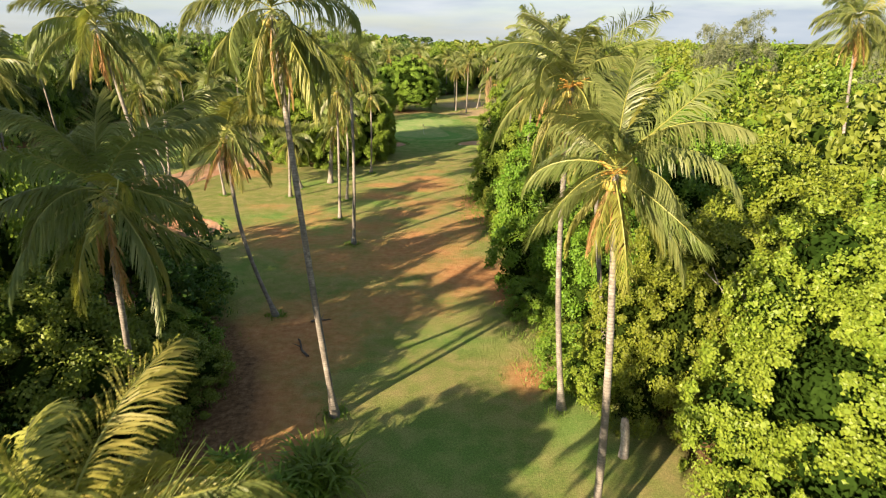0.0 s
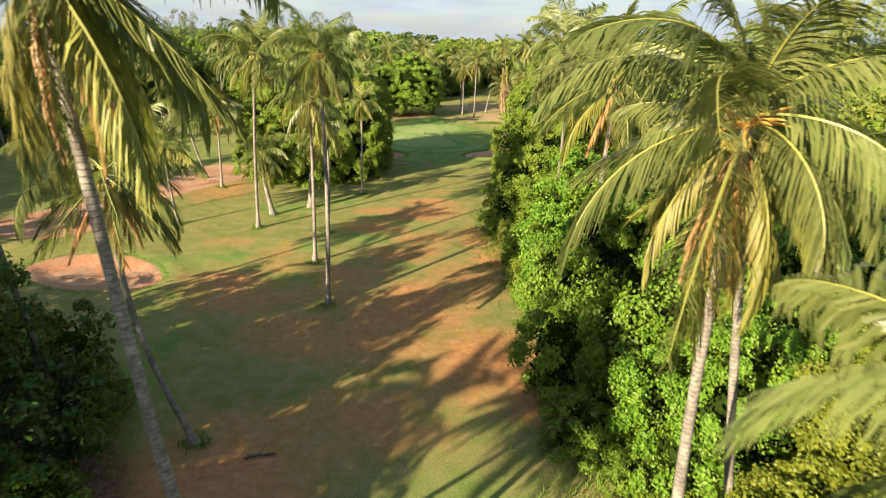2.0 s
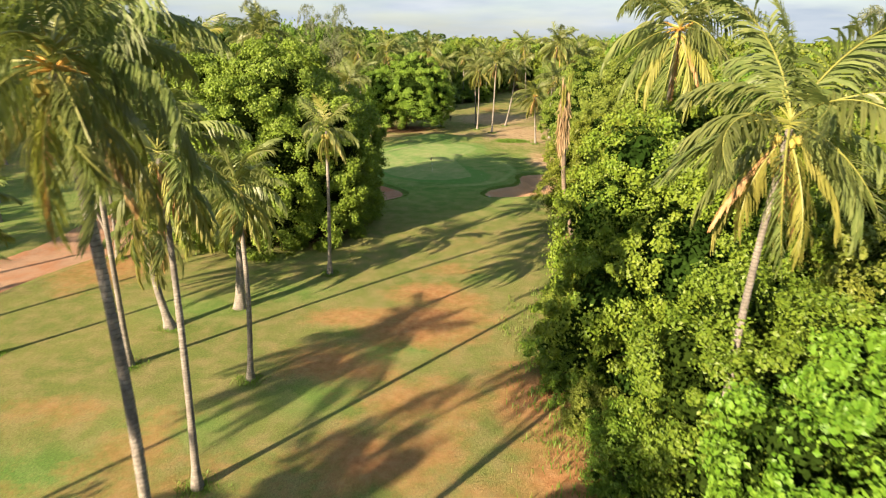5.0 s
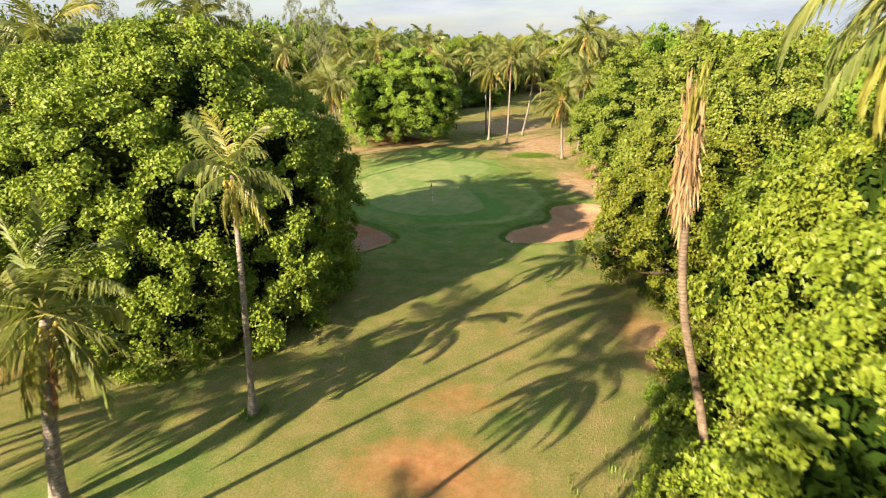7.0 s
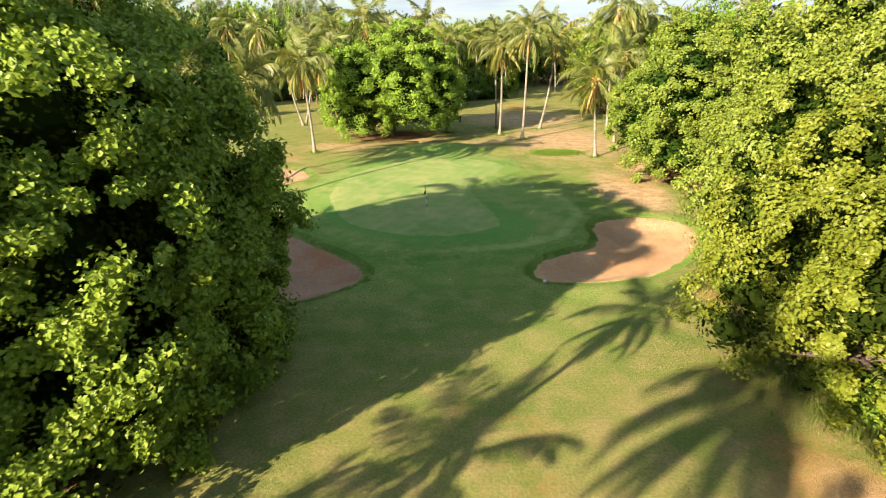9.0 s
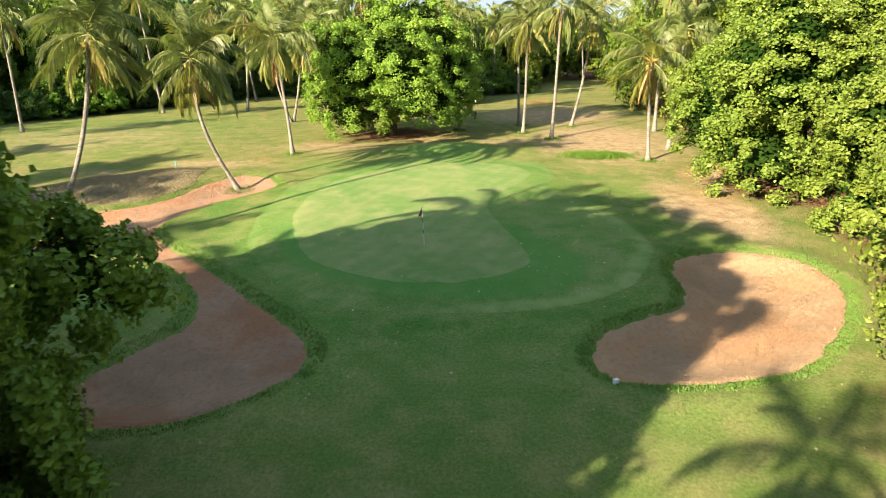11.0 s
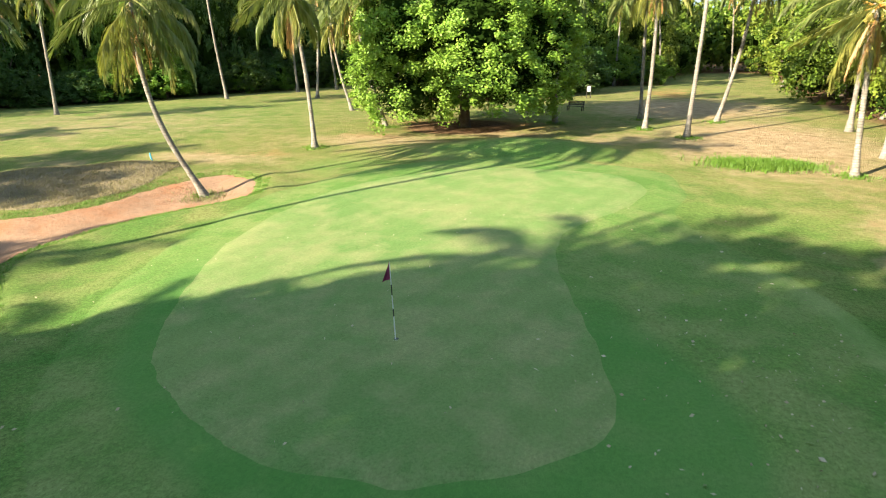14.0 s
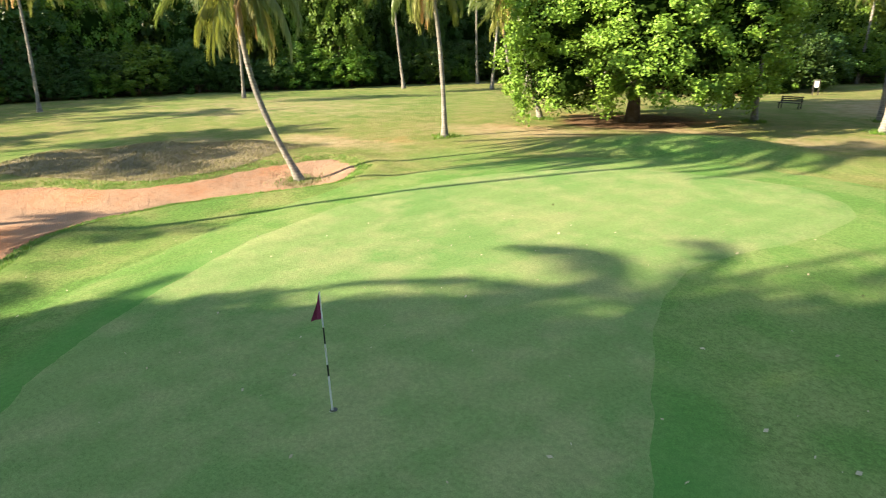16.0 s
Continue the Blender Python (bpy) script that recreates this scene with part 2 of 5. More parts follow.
def green_mat(name, a, b_, c, fine, zones=(), stripes=0.0, grain=1.0):
    """Mown turf; zones: bands of longer or worn grass, by attribute; stripes: the mower's lanes."""
    m, nt, b, out = node_mat(name)
    co = obj_co(nt)
    col, mid, small = turf(nt, co, a, b_, c, fine, grain)
    for zone, tint in zip(zones[::2], zones[1::2]):
        edge = calc(nt, "ADD", attr(nt, zone), calc(nt, "MULTIPLY", calc(nt, "SUBTRACT", mid, 0.5), 0.6))
        soft = mixc(nt, 0.6, tint, ramp(nt, small, [(0.3, (0.35,)), (1.5 / 2, (1.25,))]), "MULTIPLY")
        col = mixc(nt, ramp(nt, edge, [(0.15, (0.0,)), (0.85, (0.55,))]), col, soft)
    if stripes:
        w = nt.nodes.new("ShaderNodeTexWave")
        w.inputs["Scale"].default_value, w.inputs["Distortion"].default_value, w.inputs["Detail"].default_value = 0.28, 1.2, 2.0
        turn = nt.nodes.new("ShaderNodeMapping")
        turn.inputs["Rotation"].default_value = (0, 0, radians(24))
        nt.links.new(co, turn.inputs["Vector"])
        nt.links.new(turn.outputs[0], w.inputs["Vector"])
        col = mixc(nt, stripes, col, ramp(nt, w.outputs["Fac"], [(0.35, (0.72,)), (0.65, (1.12,))]), "MULTIPLY")
    nt.links.new(col, b.inputs["Base Color"])
    b.inputs["Roughness"].default_value, b.inputs["Specular IOR Level"].default_value = 0.9, 0.02
    bump(nt, b, small, 0.6, 0.03)
    return m


M_GROUND = ground_mat()
M_SAND = sand_mat("bunker_sand", (0.60, 0.40, 0.24), (0.55, 0.315, 0.165))
M_SAND_RED = sand_mat("red_sand", (0.49, 0.315, 0.205), (0.42, 0.195, 0.095))
M_GREEN = green_mat("putting_turf", (0.205, 0.345, 0.10), (0.285, 0.388, 0.132), (0.405, 0.43, 0.188), 14.0, (), 0.1, 0.6)
M_APRON = green_mat("apron_turf", (0.155, 0.29, 0.066), (0.22, 0.34, 0.09), (0.32, 0.38, 0.135), 11.0, ("collar", (0.08, 0.21, 0.045), "worn", (0.31, 0.385, 0.15)), 0.0, 0.8)


def plain(name, colour, rough=0.5, metal=0.0):
    m, nt, b, out = node_mat(name)
    n = tex_noise(nt, 30.0, 4.0, 0.6, obj_co(nt))
    nt.links.new(mixc(nt, ramp(nt, n, [(0.4, (0.0,)), (0.8, (0.35,))]), colour, tuple(v * 0.6 for v in colour)), b.inputs["Base Color"])
    b.inputs["Roughness"].default_value, b.inputs["Metallic"].default_value = rough, metal
    return m


# ---- mesh helpers ----
def np_mesh(name, verts, quads, mats, mat_index=None, smooth=False):
    """A mesh from arrays of corners and four-sided faces."""
    me = bpy.data.meshes.new(name)
    verts, quads = np.asarray(verts, dtype=np.float32), np.asarray(quads, dtype=np.int32)
    me.vertices.add(len(verts))
    me.vertices.foreach_set("co", verts.ravel())
    me.loops.add(quads.size)
    me.loops.foreach_set("vertex_index", quads.ravel())
    me.polygons.add(len(quads))
    me.polygons.foreach_set("loop_start", np.arange(0, quads.size, 4, dtype=np.int32))
    if mat_index is not None:
        me.polygons.foreach_set("material_index", np.asarray(mat_index, dtype=np.int32))
    me.update(calc_edges=True)
    me.polygons.foreach_set("use_smooth", np.full(len(quads), smooth))
    for m in mats:
        me.materials.append(m)
    return me


def child(name, me, parent, label="", m=None):
    ob = new(name, me)
    ob.parent = parent
    if m is not None:
        ob.matrix_basis = m
    return tagged(ob, label=label)


def part(name, bm, material, parent, label=""):
    me = bpy.data.meshes.new(name)
    bm.to_mesh(me)
    bm.free()
    me.materials.append(material)
    return child(name, me, parent, label)


class Soup:
    """Collects corners and four-sided faces of one mesh."""

    def __init__(self):
        self.v, self.q, self.m, self.n = [], [], [], 0

    def add(self, v, q, mat=0):
        v, q = np.asarray(v, dtype=float), np.asarray(q, dtype=int)
        self.v.append(v)
        self.q.append(q + self.n)
        self.m.append(np.full(len(q), mat))
        self.n += len(v)

    def tube(self, pts, radii, sides=8, mat=0):
        pts = np.asarray(pts, dtype=float)
        k = len(pts)
        tan = np.gradient(pts, axis=0)
        tan /= np.linalg.norm(tan, axis=1)[:, None]
        ref = np.where(np.abs(tan[:, 2:3]) > 0.9, [[1.0, 0, 0]], [[0, 0, 1.0]])
        u = np.cross(tan, ref)
        u /= np.linalg.norm(u, axis=1)[:, None]
        w = np.cross(tan, u)
        a = np.linspace(0, 2 * math.pi, sides, endpoint=False)
        r = np.asarray(radii, dtype=float)[:, None, None]
        v = pts[:, None] + r * (np.cos(a)[None, :, None] * u[:, None] + np.sin(a)[None, :, None] * w[:, None])
        i, j = np.meshgrid(np.arange(k - 1), np.arange(sides), indexing="ij")
        j2 = (j + 1) % sides
        q = np.stack([i * sides + j, i * sides + j2, (i + 1) * sides + j2, (i + 1) * sides + j], -1).reshape(-1, 4)
        self.add(v.reshape(-1, 3), q, mat)

    def mesh(self, name, mats, smooth=False):
        return np_mesh(name, np.concatenate(self.v), np.concatenate(self.q), mats, np.concatenate(self.m), smooth)


def smoothstep(a, b, v):
    u = np.clip((v - a) / (b - a), 0, 1)
    return u * u * (3 - 2 * u)


def spline(pts, n):
    """n points along a smooth open curve through pts."""
    p = np.asarray(pts, dtype=float)
    p = np.vstack([2 * p[0] - p[1], p, 2 * p[-1] - p[-2]])
    d = np.concatenate([[0], np.cumsum(np.linalg.norm(np.diff(p[1:-1], axis=0), axis=1))])
    out = []
    for s in np.linspace(0, d[-1], n):
        i = min(max(np.searchsorted(d, s, side="right") - 1, 0), len(d) - 2)
        u = (s - d[i]) / max(d[i + 1] - d[i], 1e-9)
        a, b, c, e = p[i], p[i + 1], p[i + 2], p[i + 3]
        out.append(0.5 * (2 * b + (c - a) * u + (2 * a - 5 * b + 4 * c - e) * u * u + (3 * b - a - 3 * c + e) * u ** 3))
    out = np.array(out)
    x, y = out[:, 0].copy(), out[:, 1].copy()
    out[:, 0] += 0.05 * np.sin(3.3 * x + 1.9 * y) + 0.04 * np.sin(7.1 * y - 2.3 * x)
    out[:, 1] += 0.05 * np.sin(2.7 * x - 3.7 * y + 1) + 0.04 * np.sin(6.3 * x + 4.9 * y)
    return out


# ---- the lie of the land ----
# each patch of sand or turf lies between two edges, listed from one end to the other
GREEN_L = [(-2.2, 123.1), (-5.1, 123.2), (-7.2, 124.2), (-9.0, 125.4), (-10.2, 126.9), (-11.7, 129.9), (-12.9, 134.0), (-13.0, 138.7), (-11.7, 143.2), (-8.2, 146.9), (-4.7, 148.5)]
GREEN_R = [(-2.2, 123.1), (-0.5, 123.8), (0.9, 124.8), (1.7, 126.2), (1.4, 129.2), (0.6, 131.8), (-0.1, 134.9), (-0.1, 137.8), (1.8, 141.0), (3.0, 144.1), (2.6, 146.4), (0.2, 148.2), (-4.7, 148.5)]
APRON_L = [(-2.5, 120.4), (-7.0, 121.0), (-10.0, 123.2), (-12.4, 126.5), (-14.4, 131.0), (-15.2, 137.0), (-14.2, 143.5), (-10.5, 149.0), (-4.5, 151.0)]
APRON_R = [(-2.5, 120.4), (1.5, 121.0), (5.2, 122.8), (7.2, 126.2), (8.0, 130.0), (6.9, 135.2), (4.0, 141.0), (4.6, 145.0), (3.2, 149.5), (-4.5, 151.0)]
BUNK_R_L = [(3.3, 115.9), (2.7, 117.3), (3.3, 119.1), (5.1, 120.6), (6.9, 121.6), (7.5, 123.2), (7.7, 125.6), (8.9, 127.7), (11.3, 128.9), (13.2, 128.7)]
BUNK_R_R = [(3.3, 115.9), (5.2, 115.7), (7.4, 116.1), (9.8, 117.0), (12.2, 119.6), (14.0, 122.4), (14.9, 125.2), (14.5, 127.6), (13.2, 128.7)]
BUNK_L_R = [(-12.5, 112.6), (-9.8, 113.1), (-7.7, 115.0), (-6.9, 117.2), (-8.6, 119.9), (-10.7, 121.8), (-13.0, 124.4), (-15.2, 126.6), (-18.2, 129.3), (-20.0, 131.6), (-19.7, 135.4), (-17.8, 138.7), (-15.9, 141.2), (-17.2, 144.4)]
BUNK_L_L = [(-12.5, 112.6), (-14.2, 114.4), (-13.6, 117.0), (-12.6, 119.6), (-13.2, 121.8), (-14.7, 124.0), (-17.0, 126.3), (-21.5, 128.3), (-27.0, 128.0), (-31.0, 130.5), (-28.4, 134.8), (-24.6, 136.2), (-22.5, 138.7), (-21.8, 142.0), (-20.0, 145.1), (-17.2, 144.4)]
BUNK_D_L = [(-24.0, 59.6), (-28.9, 59.4), (-33.0, 61.0), (-36.0, 64.5), (-34.3, 67.4), (-31.5, 68.0)]
BUNK_D_R = [(-24.0, 59.6), (-23.0, 61.4), (-24.0, 63.8), (-26.0, 65.8), (-28.6, 67.4), (-31.5, 68.0)]
PATH_L = [(-50.0, 74.0), (-45.5, 83.0), (-41.5, 88.0), (-38.6, 95.8), (-38.4, 104.0), (-36.0, 108.5), (-31.4, 108.6)]
PATH_R = [(-50.0, 74.0), (-40.0, 71.8), (-35.6, 75.2), (-34.9, 82.5), (-33.2, 90.0), (-29.5, 97.0), (-27.0, 101.5), (-28.0, 106.5), (-31.4, 108.6)]
SANDS = [("right", BUNK_R_L, BUNK_R_R, 0.55), ("left", BUNK_L_L, BUNK_L_R, 0.45), ("fairway", BUNK_D_L, BUNK_D_R, 0.6), ("waste", PATH_L, PATH_R, 0.25)]


def outline(left, right, n=60):
    return np.vstack([spline(left, n), spline(right, n)[::-1]])


def signed(poly, x, y):
    """Distance to a closed outline, minus inside."""
    x, y = np.asarray(x, dtype=float), np.asarray(y, dtype=float)
    best, inside = np.full(x.shape, 1e9), np.zeros(x.shape, dtype=bool)
    for (ax, ay), (bx, by) in zip(poly, np.roll(poly, -1, axis=0)):
        dx, dy = bx - ax, by - ay
        if dx * dx + dy * dy < 1e-9:
            continue
        u = np.clip(((x - ax) * dx + (y - ay) * dy) / (dx * dx + dy * dy), 0, 1)
        best = np.minimum(best, (x - ax - u * dx) ** 2 + (y - ay - u * dy) ** 2)
        if dy:
            inside ^= ((ay > y) != (by > y)) & (x < (y - ay) * dx / dy + ax)
    best = np.sqrt(best)
    return np.where(inside, -best, best)


SAND_POLY = [(outline(l, r), d) for _, l, r, d in SANDS]
GREEN_POLY, APRON_POLY = outline(GREEN_L, GREEN_R), outline(APRON_L, APRON_R)


def height(x, y, under=False):
    """Height of the ground; under: sunk beneath the sheets of sand."""
    x, y = np.asarray(x, dtype=float), np.asarray(y, dtype=float)
    h = 0.9 * smoothstep(125, 160, y)
    near = (np.abs(x + 8) < 60) & (y > 50) & (y < 165)
    if near.any():
        xn, yn, hn = x[near], y[near], h[near]
        sg = signed(APRON_POLY, xn, yn)
        hn = hn + 0.30 * smoothstep(3.2, -4.0, sg)
        # banks behind the green and behind the long bunker
        for cx, cy, sx, sy, up in ((-4.0, 153.5, 6.5, 2.3, 1.0), (-33.0, 137.8, 2.6, 2.6, 0.6), (-29.3, 141.2, 2.8, 2.6, 0.75), (-25.6, 144.2, 2.6, 2.4, 0.6), (6.5, 127.0, 2.2, 5.0, 0.25)):
            hn = hn + up * np.exp(-((xn - cx) / sx) ** 2 - ((yn - cy) / sy) ** 2)
        for poly, depth in SAND_POLY:
            s = signed(poly, xn, yn)
            hn = hn - depth * smoothstep(0.25, -2.2, s) + 0.16 * np.exp(-((s - 0.9) / 0.8) ** 2)
            if under:
                hn = hn - 0.14 * smoothstep(-0.1, -0.8, s)
        if under:
            hn = hn - 0.12 * smoothstep(-0.3, -1.3, sg)
        h = h.copy()
        h[near] = hn
    return h


def h_at(x, y):
    return float(height(np.array([x]), np.array([y]))[0])


# drawn in at left, y 20-36, where dark litter colour also stands for shade
OPEN = np.array([(-13, -30), (-9, 12), (-7.5, 22), (-8.5, 30), (-10.5, 36), (-19, 47), (-32, 52), (-46, 58), (-62, 72), (-74, 100), (-80, 150), (-68, 172), (-57, 186), (-52, 199), (-44, 216), (-30, 222),
                 (-20, 190), (-6, 188), (-3, 212), (6, 216), (16, 250), (28, 250), (20, 191), (19.5, 160), (19.5, 148), (18.8, 139), (16.6, 128), (11.0, 115), (11, 107), (13.6, 97), (7, 89), (5, 84), (3.6, 79),
                 (4.4, 68), (7.4, 52), (6.6, 41), (8.6, 34), (10.5, 29), (10.5, 18), (8, -30)], dtype=float)

# bare red soil: place, size along x and y, strength
BARE = [(-14, 64, 14, 9, 0.5), (-15, 58, 8, 4, 0.7), (-2.7, 87.5, 4, 2.2, 0.8), (-8.2, 82.9, 4, 2, 0.75), (-18, 62, 5, 2.2, 0.85), (-21, 71.7, 4, 2, 0.6), (3.3, 73.5, 3, 5, 0.85), (4, 67, 2.5, 5, 0.9), (-7.8, 63.3, 5, 3, 0.75), (-4, 68.4, 5, 3, 0.8), (-2, 58.7, 5, 5, 0.85), (3.2, 48.5, 4, 4, 1.0), (5.2, 45.6, 2.5, 4, 1.0),
        (-10, 53, 7, 5, 0.7), (-13, 35.5, 3, 8, 0.9), (-10.4, 29, 3, 6, 0.95), (-7.7, 27, 2.5, 4, 0.8), (4.9, 32, 2.2, 3, 0.8), (-6, 76, 4, 1.5, 0.7), (10.8, 97, 3, 5, 0.85), (0, 100, 9, 12, 0.34), (13.6, 137, 3, 7, 0.75), (16.5, 145, 3, 5, 0.8),
        (2.5, 49, 5, 6, 0.95), (-4, 43, 7, 5, 0.7), (-10, 37, 6, 9, 0.85), (-11, 26, 5, 8, 0.85), (-5, 52, 10, 6, 0.72), (1.5, 62, 4.5, 8, 0.7), (-2.5, 83, 6, 2.8, 0.85), (-3, 56, 7, 5, 0.85), (-1, 92, 5, 2, 0.6), (-8.5, 77, 4, 3.5, 0.7), (-2, 73, 6, 3.5, 0.68),
        (-17, 61, 7, 3.5, 0.7), (-15.5, 69, 3, 5, 0.62), (-9, 60, 6, 4, 0.62), (-3, 81, 6, 3.6, 0.8), (-2, 86, 5, 2.6, 0.75), (9.5, 99, 2.5, 6, 0.6), (11.8, 113.5, 1.6, 4, 0.6), (12, 164, 5, 8, 0.5), (8, 178, 9, 9, 0.45),
        (-11, 166, 9, 5, 0.7), (12.5, 139, 3, 7, 0.5), (17, 146, 3, 6, 0.6), (-22, 151, 8, 3, 0.4), (-16, 159, 6, 4, 0.45), (-29, 92, 6, 8, 0.68), (-22, 82, 4, 4, 0.3), (8, 200, 6, 14, 0.5), (-8.5, 92, 4, 2, 0.35), (-28, 57, 4, 2, 0.3)]
LUSH = [(-19.2, 66.5, 5, 2.5, 0.85), (-13, 62, 4, 2.5, 0.85), (-12.9, 87, 5, 3, 0.6), (-4.1, 78.8, 3, 1.6, 0.85), (-14.4, 70.3, 4, 2.2, 0.75), (2, 91, 3, 3, 0.5), (-24, 65, 3, 4, 0.6), (-8.3, 73, 3, 2.2, 0.7), (-18.9, 46, 5, 4, 0.6), (0.5, 25, 6, 5, 0.7),
        (-3, 129, 18, 21, 1.0), (-46, 168, 28, 26, 0.5), (-52, 108, 20, 30, 0.6), (-20, 122, 6, 5, 0.9), (4, 146, 3, 5, 0.5), (-4, 152, 8, 2.5, 0.9), (9, 152, 3, 1.2, 0.9), (-14, 148, 4, 4, 0.6), (-18, 136, 2.5, 8, 0.7), (-38, 140, 4, 8, 0.5),
        (1, 37, 5, 2.5, 0.6), (-5, 33, 4, 2.5, 0.5), (7, 27, 3, 5, 0.7), (-19, 84, 5, 3, 0.7), (-19, 67, 4, 2.5, 0.5), (-4, 79.5, 3, 1.8, 0.5), (-18, 50, 6, 4, 0.5), (-16, 95, 5, 2, 0.6)]


DRY = [(-44, 163, 24, 18, 0.46), (12.3, 137, 2.6, 5, 0.95), (14, 135, 2.5, 6, 0.95), (16.6, 144, 3, 5, 0.9), (11, 97, 3.0, 4.5, 0.75), (11, 160, 8, 13, 0.95), (8, 182, 10, 12, 0.9), (12.5, 140, 3.5, 8, 0.55), (-15, 157, 9, 4, 0.6), (-24, 149, 8, 2.2, 0.6), (-31, 146, 5, 2, 0.5), (-8, 161, 7, 3, 0.6), (2, 160, 6, 6, 0.5), (11, 112, 2.5, 6, 0.4), (8, 100, 3, 6, 0.35)]


def blobs(spots, x, y):
    out = np.zeros_like(x)
    for cx, cy, sx, sy, s in spots:
        out = np.maximum(out, s * np.exp(-(((x - cx) / sx) ** 2 + ((y - cy) / sy) ** 2)))
    return out


def axis(fine_a, fine_b, mid_a, mid_b, fine, mid):
    parts = [np.arange(mid_a, fine_a, mid), np.arange(fine_a, fine_b, fine), np.arange(fine_b, mid_b, mid)]
    out = 10 * 1.55 ** np.arange(0, 13)
    return np.concatenate([mid_a - out[::-1], *parts, mid_b + out])


def build_ground():
    xs, ys = axis(-33, 20, -80, 60, 0.36, 1.3), axis(110, 153, -10, 235, 0.36, 1.3)
    X, Y = np.meshgrid(xs, ys)
    x, y = X.ravel(), Y.ravel()
    z = height(x, y, True)
    nx, ny = len(xs), len(ys)
    i, j = np.meshgrid(np.arange(ny - 1), np.arange(nx - 1), indexing="ij")
    q = np.stack([i * nx + j, i * nx + j + 1, (i + 1) * nx + j + 1, (i + 1) * nx + j], -1).reshape(-1, 4)
    me = np_mesh("ground", np.stack([x, y, z], -1), q, [M_GROUND], smooth=True)
    wood = smoothstep(-1.5, 5.0, signed(OPEN, x, y))
    for cx, cy, r in ((-18, 104, 7.0), (-11, 165, 4.5), (20.5, 141.5, 4.5)):
        wood = np.maximum(wood, smoothstep(r + 1.5, r - 2.0, np.hypot(x - cx, y - cy)))
    for name, val in (("bare", blobs(BARE, x, y)), ("lush", blobs(LUSH, x, y)), ("dry", blobs(DRY, x, y)), ("wood", wood), ("far", smoothstep(150, 330, np.hypot(x, y - 120)))):
        a = me.attributes.new(name, "FLOAT", "POINT")
        a.data.foreach_set("value", val.astype(np.float32))
    return tagged(new("ground", me), "golf course ground of mown grass with bare red soil patches", "ground", kind="structure")


def patch(name, left, right, lift, material, label, category, step=0.3, lip=0.16, tuck=3.0):
    """A sheet of turf or sand within an outline, laid on the ground."""
    poly = outline(left, right)
    lo, hi = poly.min(0) - step, poly.max(0) + step
    X, Y = np.meshgrid(np.arange(lo[0], hi[0] + step, step), np.arange(lo[1], hi[1] + step, step))
    x, y = X.ravel(), Y.ravel()
    s = signed(poly, x, y)
    ny, nx = X.shape
    i, j = np.meshgrid(np.arange(ny - 1), np.arange(nx - 1), indexing="ij")
    q = np.stack([i * nx + j, i * nx + j + 1, (i + 1) * nx + j + 1, (i + 1) * nx + j], -1).reshape(-1, 4)
    q = q[(s[q] < 0).any(1)]
    used, inv = np.unique(q, return_inverse=True)
    x, y, s = x[used], y[used], s[used]
    for _ in range(3):
        e = 0.01
        gx, gy = (signed(poly, x + e, y) - signed(poly, x - e, y)) / (2 * e), (signed(poly, x, y + e) - signed(poly, x, y - e)) / (2 * e)
        pull = np.maximum(s, 0)
        x, y = x - gx * pull, y - gy * pull
        s = signed(poly, x, y)
    z = height(x, y) + lift - tuck * lift * smoothstep(-lip, 0.0, s)
    me = np_mesh(name, np.column_stack([x, y, z]), inv.reshape(-1, 4), [material], smooth=True)
    return tagged(new(name, me), label, category, kind="structure")


ground = build_ground()
apron = patch("apron", APRON_L, APRON_R, 0.03, M_APRON, "close-mown grass apron round the putting green", "apron", lip=0.7, tuck=1.4)
av = np.zeros(len(apron.data.vertices) * 3, dtype=np.float32)
apron.data.vertices.foreach_get("co", av)
ax_, ay_ = av.reshape(-1, 3)[:, 0].astype(float), av.reshape(-1, 3)[:, 1].astype(float)
g_d, a_d = signed(GREEN_POLY, ax_, ay_), signed(APRON_POLY, ax_, ay_)
# longer dark grass round the green, widest on the side of the sandy hollow; a worn ring beyond it
wide = 0.5 + 2.1 * np.exp(-(((ax_ - 2.5) / 4.5) ** 2 + ((ay_ - 124.5) / 5.0) ** 2))
for name_, val in (("collar", smoothstep(wide + 0.6, wide - 0.6, g_d) * smoothstep(137, 128, ay_)), ("worn", 0.5 * np.exp(-((a_d + 0.7) / 0.6) ** 2) * smoothstep(-6, 2, ax_) * smoothstep(140, 132, ay_))):
    at_ = apron.data.attributes.new(name_, "FLOAT", "POINT")
    at_.data.foreach_set("value", val.astype(np.float32))
patch("putting_green", GREEN_L, GREEN_R, 0.055, M_GREEN, "smooth pale green putting turf, kidney shaped", "putting green", lip=0.8, tuck=1.0)
for kind_of, l, r, d in SANDS:
    patch("sand_bunker", l, r, 0.04, M_SAND if kind_of == "right" else M_SAND_RED, {"right": "orange sand bunker beside the green, partly in shade", "left": "long winding bunker of reddish sand",
          "fairway": "round fairway bunker of orange sand", "waste": "flat waste area of raked reddish sand"}[kind_of], "sand bunker", 0.6 if kind_of == "waste" else 0.3)


# ---- palms ----
MIDRIBS = {}


